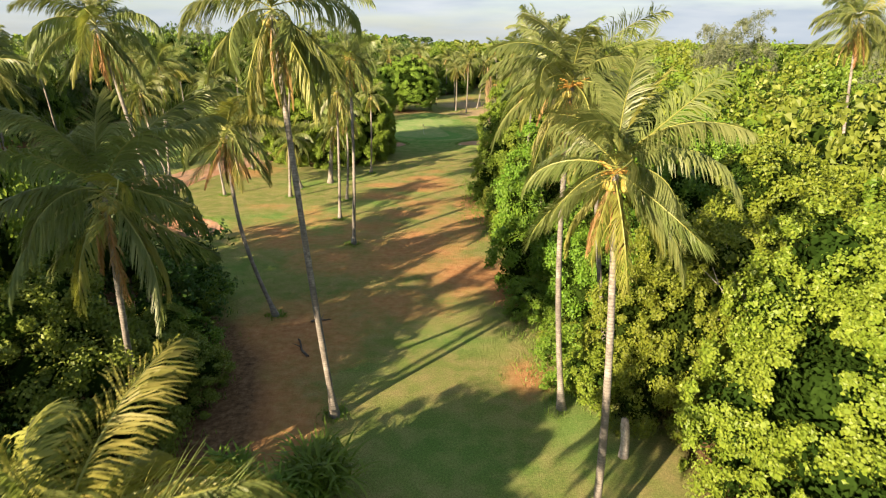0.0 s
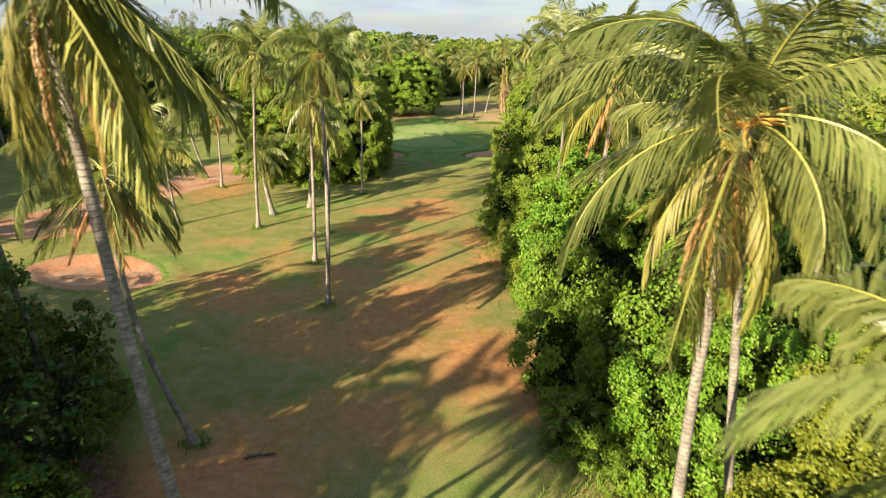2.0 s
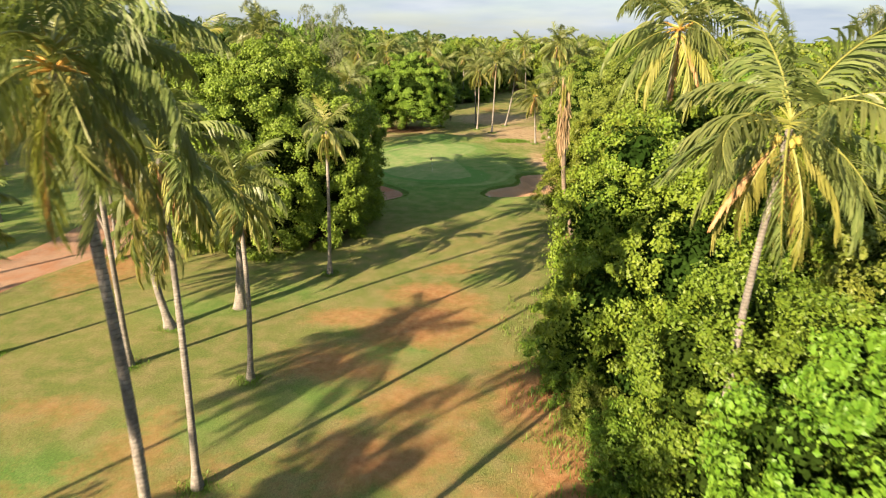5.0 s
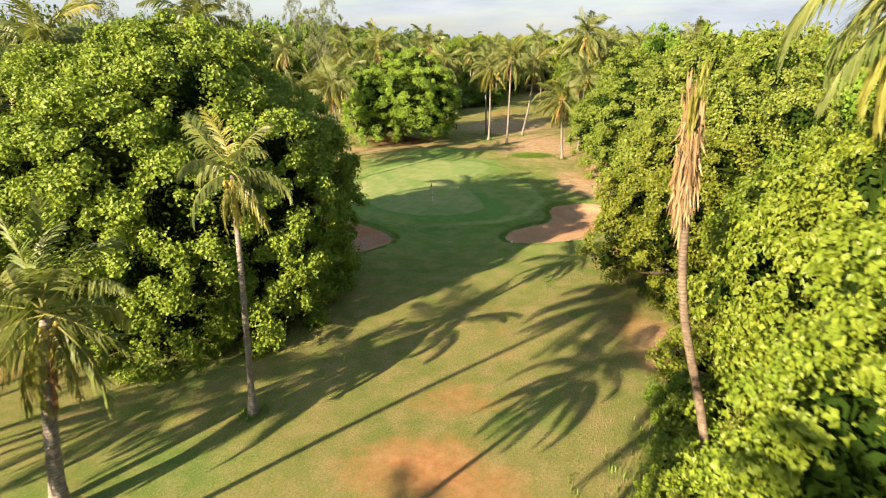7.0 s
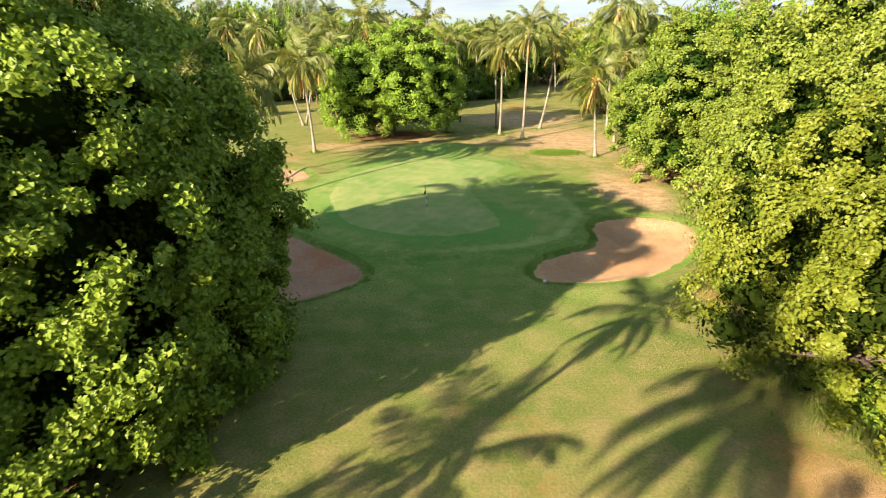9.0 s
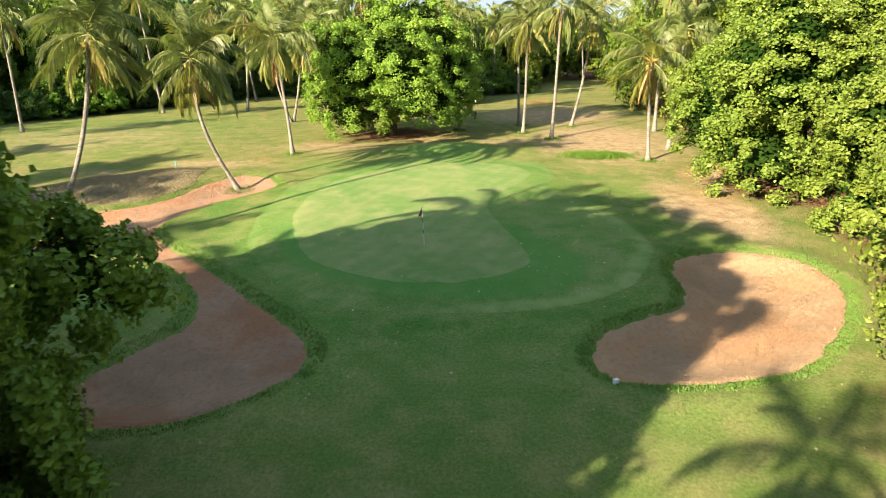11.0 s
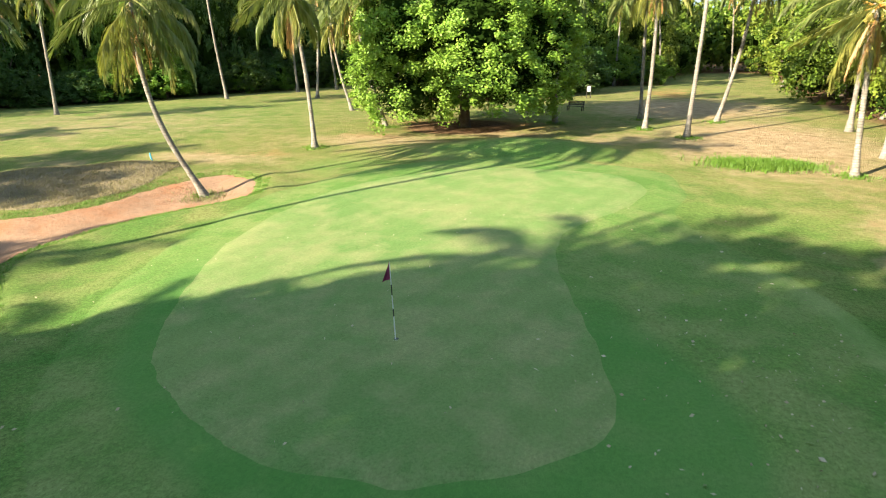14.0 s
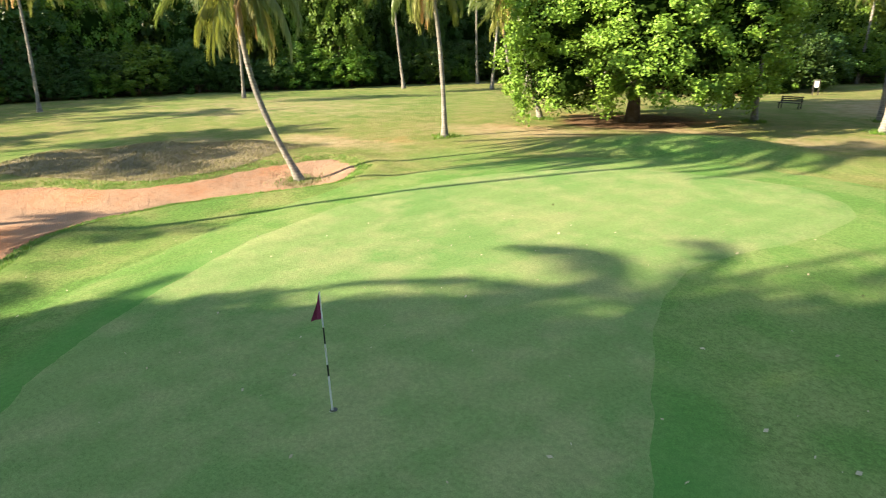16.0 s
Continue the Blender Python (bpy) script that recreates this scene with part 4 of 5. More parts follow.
def tree_kind(tone, detail, variant, low):
    key = (tone, detail, variant, low)
    if key not in KINDS:
        seed = variant * 17 + len(tone) * 3 + int(low * 40) + 5
        clump, per, leaves, leaf, nl = DETAIL[detail]
        lb = lobes_for(seed, 5.0, 9.0, low, nl)
        KINDS[key] = crown_soup(seed, lb, clump, per, leaves, leaf, inner={"near": 12.0, "great": 16.0, "mid": 5.0, "far": 0.5, "shrub": 1.2}[detail]).mesh("crown", [LEAF[tone], M_INNER_SHADE]), trunk_mesh(seed, lb, 0.22)
    return KINDS[key]


def tree(x, y, R, H, tone="mid", detail="mid", variant=0, turn=0.0, low=0.1, label="", name="broadleaf_tree", category="tree", group="woodland trees"):
    crown, trunk = tree_kind(tone, detail, variant, low)
    ob = new(name)
    ob.matrix_basis = pose(x, y, h_at(x, y), 0, 0, turn) @ Matrix.Diagonal((R / 4.7, R / 4.7, H / 9.0, 1))
    child("trunk", trunk, ob)
    child("crown", crown, ob)
    return tagged(ob, label or {"bright": "leafy tree with bright sunlit green foliage", "mid": "dense green broadleaf tree of the woodland", "dark": "broadleaf woodland tree with leaf colour darkened for shade",
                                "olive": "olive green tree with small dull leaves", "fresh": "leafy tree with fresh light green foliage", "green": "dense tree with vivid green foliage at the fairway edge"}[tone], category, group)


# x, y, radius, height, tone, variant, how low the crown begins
# unseen trees at left, such as (-14.5, 8.5) and (-31.5, 35.5), are placed for shade
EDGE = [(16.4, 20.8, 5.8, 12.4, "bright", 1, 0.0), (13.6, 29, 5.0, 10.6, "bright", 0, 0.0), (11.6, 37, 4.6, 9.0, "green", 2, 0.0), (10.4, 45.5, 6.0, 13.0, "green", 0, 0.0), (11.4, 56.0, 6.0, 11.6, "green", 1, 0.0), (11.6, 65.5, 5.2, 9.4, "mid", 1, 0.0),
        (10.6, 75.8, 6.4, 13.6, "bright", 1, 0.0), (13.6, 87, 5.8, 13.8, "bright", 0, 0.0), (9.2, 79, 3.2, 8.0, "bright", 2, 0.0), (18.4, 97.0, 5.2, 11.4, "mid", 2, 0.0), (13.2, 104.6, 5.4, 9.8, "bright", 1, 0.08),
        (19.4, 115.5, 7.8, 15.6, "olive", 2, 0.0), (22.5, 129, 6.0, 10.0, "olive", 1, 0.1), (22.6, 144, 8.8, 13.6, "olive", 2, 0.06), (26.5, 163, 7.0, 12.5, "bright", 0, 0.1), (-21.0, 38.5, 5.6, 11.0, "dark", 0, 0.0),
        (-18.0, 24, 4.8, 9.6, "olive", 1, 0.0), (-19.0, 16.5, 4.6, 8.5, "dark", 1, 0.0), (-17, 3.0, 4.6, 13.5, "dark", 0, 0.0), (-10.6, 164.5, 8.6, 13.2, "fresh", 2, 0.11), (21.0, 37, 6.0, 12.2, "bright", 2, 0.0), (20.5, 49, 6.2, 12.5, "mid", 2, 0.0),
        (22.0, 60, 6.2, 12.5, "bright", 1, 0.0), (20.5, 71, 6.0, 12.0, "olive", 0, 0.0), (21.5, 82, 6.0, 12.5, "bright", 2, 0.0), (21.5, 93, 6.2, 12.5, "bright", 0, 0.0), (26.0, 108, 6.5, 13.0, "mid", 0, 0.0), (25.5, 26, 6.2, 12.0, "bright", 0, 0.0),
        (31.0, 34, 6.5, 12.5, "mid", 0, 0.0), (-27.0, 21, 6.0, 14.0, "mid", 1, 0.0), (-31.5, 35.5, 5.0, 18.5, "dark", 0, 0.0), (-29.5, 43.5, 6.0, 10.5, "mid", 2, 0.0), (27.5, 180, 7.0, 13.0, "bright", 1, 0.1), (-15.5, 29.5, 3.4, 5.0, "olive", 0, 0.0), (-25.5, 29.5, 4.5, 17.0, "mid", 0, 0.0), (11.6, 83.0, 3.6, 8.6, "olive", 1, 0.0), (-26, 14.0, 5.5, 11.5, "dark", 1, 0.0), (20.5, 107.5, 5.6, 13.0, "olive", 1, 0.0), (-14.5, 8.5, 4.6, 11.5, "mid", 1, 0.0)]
for i, (x, y, R, H, tone, v, low) in enumerate(EDGE):
    tree(x, y, R, H, tone, "great" if (R > 7.5 and y > 100 and y < 170 or y < 30 and 0 < x < 17 or i in (6, 8, 19)) else "near" if -19 < x < 26 and y < 100 or y > 100 and x < 24 else "mid", v, i * 67.0, low, label="broad mango tree with fresh green leaves behind the green" if i == 19 else "large olive green tree overhanging the sand bunker" if i == 11 else "")
# the great tree beside the fairway
big_lobes = lobes_for(77, 11.0, 15.6, 0.0, 34)
big_lobes = [(x * k, y * k, z, r * 1.08) for x, y, z, r in big_lobes for k in [min(1.0, (10.7 - r * 1.08) / max(0.1, math.hypot(x, y)))]]
big_lobes += [(8.5, 7.9, 5.2, 1.35), (7.2, 7.4, 5.8, 1.5)]      # a bough reaching out over the bunker
big = tagged(new("broadleaf_tree"), "great spreading tree with bright green leaf clusters beside the fairway", "tree", "woodland trees")
big.matrix_basis = pose(-19.0, 103.6, 0.0)
child("trunk", trunk_mesh(77, big_lobes, 0.5), big)
child("crown", crown_soup(77, big_lobes, 0.70, 0.75, 230, 0.18, inner=12.0).mesh("crown", [M_LEAF_FRESH, M_INNER_SHADE]), big)

# the woods: single trees near the course, one canopy farther off
rng_w = np.random.default_rng(3)
placed = [(x, y, R) for x, y, R, *_ in EDGE] + [(-19.4, 103.6, 10.6)]
cand = np.column_stack([rng_w.uniform(-110, 110, 13000), rng_w.uniform(-20, 275, 13000)])
sd = signed(OPEN, cand[:, 0], cand[:, 1])
palm_xy = np.array([(p[0], p[1]) for p in PALMS])
canopy = Soup()
far_soups = [crown_soup(50 + v, lobes_for(50 + v, 5.0, 9.0, 0.05, 8), *DETAIL["wood" if v < 4 else "far"][:4], inner=0.22) for v in range(8)]
far_arrays = [(np.concatenate(f.v), np.concatenate(f.q), np.concatenate(f.m)) for f in far_soups]


def add_far(x, y, R, H, v, tone):
    a, q, m = far_arrays[v]
    t = rng_w.uniform(0, 6.28)
    c, s_ = math.cos(t) * R / 5, math.sin(t) * R / 5
    w = np.column_stack([x + a[:, 0] * c - a[:, 1] * s_, y + a[:, 0] * s_ + a[:, 1] * c, h_at(x, y) + a[:, 2] * H / 9])
    canopy.v.append(w)
    canopy.q.append(q + canopy.n)
    canopy.m.append(np.where(m == 1, 3, tone))
    canopy.n += len(w)


for (x, y), d in zip(cand, sd):
    R = rng_w.uniform(4.2, 6.4)
    if d < R * 0.7 or any((x - a) ** 2 + (y - b) ** 2 < ((R + c) * 0.68) ** 2 for a, b, c in placed):
        continue
    if np.min(np.hypot(palm_xy[:, 0] - x, palm_xy[:, 1] - y)) < 1.5 or (-32 < x < 0 and y < 4):
        continue
    if abs(x) > 0.78 * y + 16 and d > 14:
        continue
    placed.append((x, y, R))
    left = x < -8
    # left woods use the shade-darkened leaf colour, right woods the lighter ones
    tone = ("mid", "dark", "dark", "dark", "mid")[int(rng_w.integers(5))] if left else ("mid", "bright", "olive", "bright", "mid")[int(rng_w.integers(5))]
    H = rng_w.uniform(9.5, 13.5) + (2.0 if y > 165 else 0)
    if x < -33 and y < 53:
        H *= 0.62
    if x < -36 and y > 90 or x < -54 and y > 60:
        H += 4.0
    if d < 13 and y > -5 and y < 250 and abs(x) < 85:
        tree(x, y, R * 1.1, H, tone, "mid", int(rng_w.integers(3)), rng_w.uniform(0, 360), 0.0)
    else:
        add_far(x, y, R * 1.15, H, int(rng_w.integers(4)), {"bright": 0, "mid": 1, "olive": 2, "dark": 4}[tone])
for _ in range(420):
    a, r = rng_w.uniform(-1.35, 1.35), 165 * math.exp(rng_w.uniform(0, 1.5))
    x, y = r * math.sin(a), 110 + r * math.cos(a)
    if abs(x) < 130 and y < 290:
        continue
    k = r / 165
    add_far(x, y, 9 * k ** 0.5, rng_w.uniform(8, 14) + (7 if x < -20 else 1.5), 4 + int(rng_w.integers(4)), int(rng_w.integers(3)) if x > 0 else (1, 4)[int(rng_w.integers(2))])
tagged(new("woodland_canopy", canopy.mesh("woodland_canopy", [M_LEAF_BRIGHT, M_LEAF_MID, M_LEAF_OLIVE, M_INNER_SHADE, M_LEAF_SHADED])), "endless green woodland canopy reaching to the horizon", "woodland", kind="stuff")

# tall feathery trees on the skyline
feather = {}
for i, (x, y, R, H) in enumerate(((-31, 210, 5, 25), (-74, 196, 6, 25), (-92, 172, 6, 24), (-58, 232, 6, 27), (-44, 236, 5, 26), (62, 142, 6, 23), (72, 150, 6.5, 25), (84, 118, 6, 25), (-84, 140, 5, 20), (55, 130, 5, 22))):
    v = i % 2
    if v not in feather:
        lb = [(math.cos(k * 2.4) * 1.3, math.sin(k * 2.4) * 1.3, 3.2 + 0.52 * k, 1.5 - 0.07 * k) for k in range(12)]
        feather[v] = crown_soup(200 + v, lb, 0.6, 0.7, 60, 0.5, fill=0.0, slim=0.06).mesh("crown", [M_LEAF_GREY, M_INNER_SHADE]), trunk_mesh(200 + v, lb, 0.12)
    ob = tagged(new("casuarina_tree"), "tall feathery grey-green tree on the skyline", "tree", "skyline trees")
    ob.matrix_basis = pose(x, y, h_at(x, y), 0, 0, i * 50) @ Matrix.Diagonal((R / 3, R / 3, H / 10.0, 1))
    child("trunk", feather[v][1], ob)
    child("crown", feather[v][0], ob)

# palms among the woods
rng_p = np.random.default_rng(8)
WOOD_PALMS = [(-47, 104), (-58, 118), (-66, 132), (-62, 150), (-55, 168), (-48, 188), (-40, 205), (-44, 200), (-33, 214), (-36, 190), (-28, 205), (-24, 196), (-15, 192), (-8, 196), (1, 214), (8, 222), (30, 200), (24, 214),
              (-70, 112), (-76, 92), (-60, 84), (-30, 12), (-36, 24), (-34, 34), (32, 190), (-84, 160), (-72, 178), (20, 232), (-12, 205), (38, 175), (-66, 70)]
for i, (x, y) in enumerate(WOOD_PALMS):
    z = rng_p.uniform(12.5, 17.5)
    palm((x, y), (x + rng_p.uniform(-1.5, 1.5), y + rng_p.uniform(-1, 1), z), 400 + i, rng_p.uniform(0.85, 1.05), 20, 4, 3, lod="far", label="coconut palm standing among the woodland trees")


# ---- undergrowth ----
def along(poly, step):
    d = np.concatenate([[0], np.cumsum(np.linalg.norm(np.diff(poly, axis=0), axis=1))])
    s = np.arange(0, d[-1], step)
    return np.column_stack([np.interp(s, d, poly[:, 0]), np.interp(s, d, poly[:, 1])])


rng_s = np.random.default_rng(21)
right_edge = np.array([(7.4, 30), (6.8, 41), (7.8, 52), (5.2, 68), (4.8, 79), (7, 87), (10, 91), (14.6, 97), (13.0, 104), (14.5, 117)], dtype=float)
left_edge = np.array([(-14.5, 12), (-15, 30), (-19, 44), (-27, 50), (-40, 56)], dtype=float)
back_edge = np.array([(-79, 146), (-69, 172), (-58, 187), (-50, 202), (-42, 218), (-28, 222), (-18, 196), (-6, 194), (-2, 214), (8, 220)], dtype=float)
for poly, step in ((right_edge, 2.6), (left_edge, 3.2), (back_edge, 2.4)):
    for x, y in along(poly, step):
        x, y = x + rng_s.uniform(-0.8, 1.6) * (1 if poly is right_edge else -1), y + rng_s.uniform(-0.8, 0.8)
        if np.min(np.hypot(palm_xy[:, 0] - x, palm_xy[:, 1] - y)) < 0.9:
            continue
        R = rng_s.uniform(1.1, 2.2) * (1.75 if poly is back_edge else 1.0)
        # back shrubs lean to the shade-darkened leaves
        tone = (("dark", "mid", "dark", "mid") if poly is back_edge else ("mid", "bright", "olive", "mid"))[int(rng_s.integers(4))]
        tree(x, y, R, R * rng_s.uniform(1.1, 1.7), tone, "shrub", int(rng_s.integers(3)), rng_s.uniform(0, 360), 0.0, "low leafy shrub at the edge of the woodland", "shrub", "shrub", "edge shrubs")


def tuft_field(name, pts, tall, blades, seed, material, label, spread=0.12, width=0.012):
    """Many tufts of grass, joined."""
    rng = np.random.default_rng(seed)
    pts = np.asarray(pts)
    p = np.repeat(np.column_stack([pts, height(pts[:, 0], pts[:, 1])]), blades, 0)
    n = len(p)
    p[:, :2] += rng.normal(0, spread, (n, 2))
    a = rng.uniform(0, 6.28, n)
    lean = rng.uniform(0.1, 0.75, n)
    h = tall * rng.uniform(0.5, 1.25, n)
    d = np.column_stack([np.cos(a) * lean, np.sin(a) * lean, np.ones(n)])
    side = np.column_stack([-np.sin(a), np.cos(a), np.zeros(n)]) * width * rng.uniform(0.7, 1.5, n)[:, None]
    mid, tip = p + d * (h * 0.55)[:, None], p + d * h[:, None] + np.column_stack([np.cos(a), np.sin(a), -np.ones(n)]) * (lean * h * 0.3)[:, None]
    p = p - [0, 0, 0.03]
    v = np.stack([p - side, p + side, mid + side * 0.8, mid - side * 0.8, tip + side * 0.1, tip - side * 0.1], 1).reshape(-1, 3)
    i = np.arange(n)[:, None] * 6
    q = np.concatenate([i + [0, 1, 2, 3], i + [3, 2, 4, 5]])
    return tagged(new(name, np_mesh(name, v, q, [material])), label, "grass", kind="stuff")


def rim_points(poly, n, lo, hi, rng):
    k = rng.integers(len(poly), size=n)
    a, b = poly[k], np.roll(poly, -1, axis=0)[k]
    t = rng.random((n, 1))
    p = a * (1 - t) + b * t
    d = b - a
    nrm = np.column_stack([d[:, 1], -d[:, 0]]) / np.maximum(1e-6, np.linalg.norm(d, axis=1))[:, None]
    out = p + nrm * 0.3
    nrm[signed(poly, out[:, 0], out[:, 1]) < 0] *= -1
    return p + nrm * rng.uniform(lo, hi, (n, 1))


rims = np.vstack([rim_points(SAND_POLY[0][0], 2600, 0.0, 0.5, rng_s), rim_points(SAND_POLY[1][0], 4200, 0.0, 0.6, rng_s), rim_points(SAND_POLY[2][0], 700, 0.0, 0.4, rng_s)])
tuft_field("rim_grass", rims, 0.06, 5, 5, M_RIM, "longer green grass along the rims of the bunkers", 0.08)
mound = np.column_stack([rng_s.normal(9, 1.2, 1700), rng_s.normal(152, 0.6, 1700)])
tuft_field("tall_grass", mound, 0.32, 6, 6, M_GRASS_BLADE, "clump of taller bright green grass behind the green")
edge_pts = np.vstack([along(right_edge, 0.05), along(left_edge, 0.08)]) + rng_s.normal(0, 1.3, (len(along(right_edge, 0.05)) + len(along(left_edge, 0.08)), 2))
tuft_field("rough_grass", edge_pts, 0.35, 7, 7, M_GRASS_BLADE, "rough grass and weeds at the edge of the woodland", 0.25, 0.02)


# ---- things ----
def box(s, c, size, mat=0):
    """A box into a soup."""
    x, y, z = (np.array(size) / 2)
    v = np.array([(a * x, b * y, d * z) for d in (-1, 1) for a, b in ((-1, -1), (1, -1), (1, 1), (-1, 1))]) + np.array(c)
    s.add(v, [(3, 2, 1, 0), (4, 5, 6, 7), (0, 1, 5, 4), (1, 2, 6, 5), (2, 3, 7, 6), (3, 0, 4, 7)], mat)


M_WHITE, M_BLACK = plain("white_paint", (0.8, 0.8, 0.77), 0.5), plain("black_paint", (0.02, 0.025, 0.02), 0.4)
M_FLAG = plain("flag_cloth", (0.22, 0.03, 0.09), 0.8)
M_BLUE = plain("blue_paint", (0.10, 0.42, 0.55), 0.5)
M_POST = bark_mat("weathered_wood", (0.20, 0.17, 0.15), (0.42, 0.38, 0.34), (0.60, 0.57, 0.52), 6.0)
M_DARKWOOD = bark_mat("dark_wood", (0.02, 0.017, 0.014), (0.05, 0.04, 0.033), (0.09, 0.075, 0.06), 8.0)


def flagstick(x, y):
    root = tagged(new("golf_flag"), "golf flagstick with a limp dark pink flag in the hole", "flag")
    root.matrix_basis = pose(x, y, h_at(x, y) + 0.055, 0, -2.0, 0)
    for i, (a, b) in enumerate(((-0.1, 0.62), (0.62, 0.82), (0.82, 1.18), (1.18, 1.46), (1.46, 2.05))):
        s = Soup()
        s.tube([(0, 0, a), (0, 0, (a + b) / 2), (0, 0, b)], (0.016 - 0.001 * i,) * 3, 8)
        child("pole_section", s.mesh("pole_section", [M_BLACK if i % 2 else M_WHITE], True), root, "black band" if i % 2 else "white pole")
    s = Soup()
    k, w = 12, 9
    u, v = np.meshgrid(np.linspace(0, 1, w), np.linspace(0, 1, k))
    fall = 0.2 + 0.8 * v
    X = -(0.02 + 0.17 * u * (0.25 + v) * 0.9)
    Y = 0.05 * np.sin(u * 9 + v * 2) * u * fall
    Z = 2.04 - v * 0.44 - u * 0.12 * (1 - v * 0.4)
    i, j = np.meshgrid(np.arange(k - 1), np.arange(w - 1), indexing="ij")
    q = np.stack([i * w + j, i * w + j + 1, (i + 1) * w + j + 1, (i + 1) * w + j], -1).reshape(-1, 4)
    for dy in (0.0, 0.006):
        s.add(np.stack([X, Y + dy, Z], -1).reshape(-1, 3), q)
    child("flag", s.mesh("flag", [M_FLAG], True), root, "limp dark pink cloth")
    s = Soup()
    a = np.linspace(0, 2 * math.pi, 24)
    s.tube([(0, 0, 0.004), (0, 0, -0.02), (0, 0, -0.1)], (0.058, 0.054, 0.054), 20)
    child("cup", s.mesh("cup", [M_WHITE], True), root, "white cup of the hole")
    return root


flagstick(-3.99, 128.6)


# a flat black disc over the cup, painted for the shade inside it
def hole(x, y):
    bm = bmesh.new()
    bmesh.ops.create_circle(bm, cap_ends=True, segments=24, radius=0.065, matrix=pose(0.01, 0.02, 0))
    me = bpy.data.meshes.new("hole")
    bm.to_mesh(me)
    bm.free()
    me.materials.append(M_BLACK)
    ob = tagged(new("hole", me), "flat black disc for the shaded hole in the putting green", "hole", kind="structure")
    ob.matrix_basis = pose(x, y, h_at(x, y) + 0.061)


hole(-3.99, 128.6)


def post(x, y):
    s = Soup()
    z = np.array([-0.2, 0.1, 0.6, 1.2, 1.8, 2.15, 2.3])
    s.tube(np.column_stack([0.04 * np.sin(z * 2.1), 0.03 * np.cos(z * 1.7), z]), (0.27, 0.25, 0.22, 0.21, 0.21, 0.18, 0.06), 12)
    return s.mesh("wooden_post", [M_POST], True)


ob = tagged(new("wooden_post", post(0, 0)), "weathered pale tree stump post standing in the grass", "post")
ob.matrix_basis = pose(8.75, 24.8, 0, 2, -3, 0)

s = Soup()
box(s, (0, 0, 0.08), (0.19, 0.14, 0.16))
ob = tagged(new("marker_block", s.mesh("marker_block", [M_WHITE])), "small white marker block at the bunker edge", "marker")
ob.modifiers.new("edge", "BEVEL").width = 0.02
ob.matrix_basis = pose(3.25, 115.75, h_at(3.25, 115.75), 0, 0, 25)

s = Soup()
s.tube([(0, 0, -0.1), (0, 0, 0.3), (0, 0, 0.52), (0, 0, 0.56)], (0.05, 0.05, 0.05, 0.01), 8)
ob = tagged(new("marker_stake", s.mesh("marker_stake", [M_BLUE], True)), "short light blue marker stake in the grass", "marker")
ob.matrix_basis = pose(-26.1, 147.0, h_at(-26.1, 147.0), 4, -8, 0)


def tee_sign(x, y):
    root = tagged(new("tee_sign"), "white upright course sign with a dark frame", "sign")
    root.matrix_basis = pose(x, y, h_at(x, y), 0, 0, 12)
    s = Soup()
    for dx in (-0.24, 0.24):
        box(s, (dx, 0, 0.7), (0.07, 0.1, 1.5))
    box(s, (0, 0, 1.45), (0.56, 0.11, 0.07))
    child("frame", s.mesh("frame", [M_DARKWOOD]), root, "dark wooden frame")
    s = Soup()
    box(s, (0, 0, 1.05), (0.36, 0.05, 0.62))
    child("panel", s.mesh("panel", [M_WHITE]), root, "white panel")


tee_sign(-1.9, 193.4)


def bench(x, y, turn):
    root = tagged(new("park_bench"), "dark slatted wooden bench under the trees", "bench")
    root.matrix_basis = pose(x, y, h_at(x, y), 0, 0, turn)
    for i in range(4):
        s = Soup()
        box(s, (0, -0.18 + i * 0.12, 0.45), (1.7, 0.09, 0.035))
        child("seat_slat", s.mesh("seat_slat", [M_DARKWOOD]), root)
    for i in range(3):
        s = Soup()
        box(s, (0, 0.27 + i * 0.02, 0.6 + i * 0.14), (1.7, 0.03, 0.1))
        child("back_slat", s.mesh("back_slat", [M_DARKWOOD]), root)
    for dx in (-0.75, 0.75):
        s = Soup()
        box(s, (dx, -0.16, 0.2), (0.07, 0.07, 0.46))
        box(s, (dx, 0.26, 0.46), (0.07, 0.06, 0.98))
        box(s, (dx, 0.05, 0.41), (0.07, 0.45, 0.06))
        child("side_frame", s.mesh("side_frame", [M_DARKWOOD]), root)


bench(-2.6, 178.4, -20)


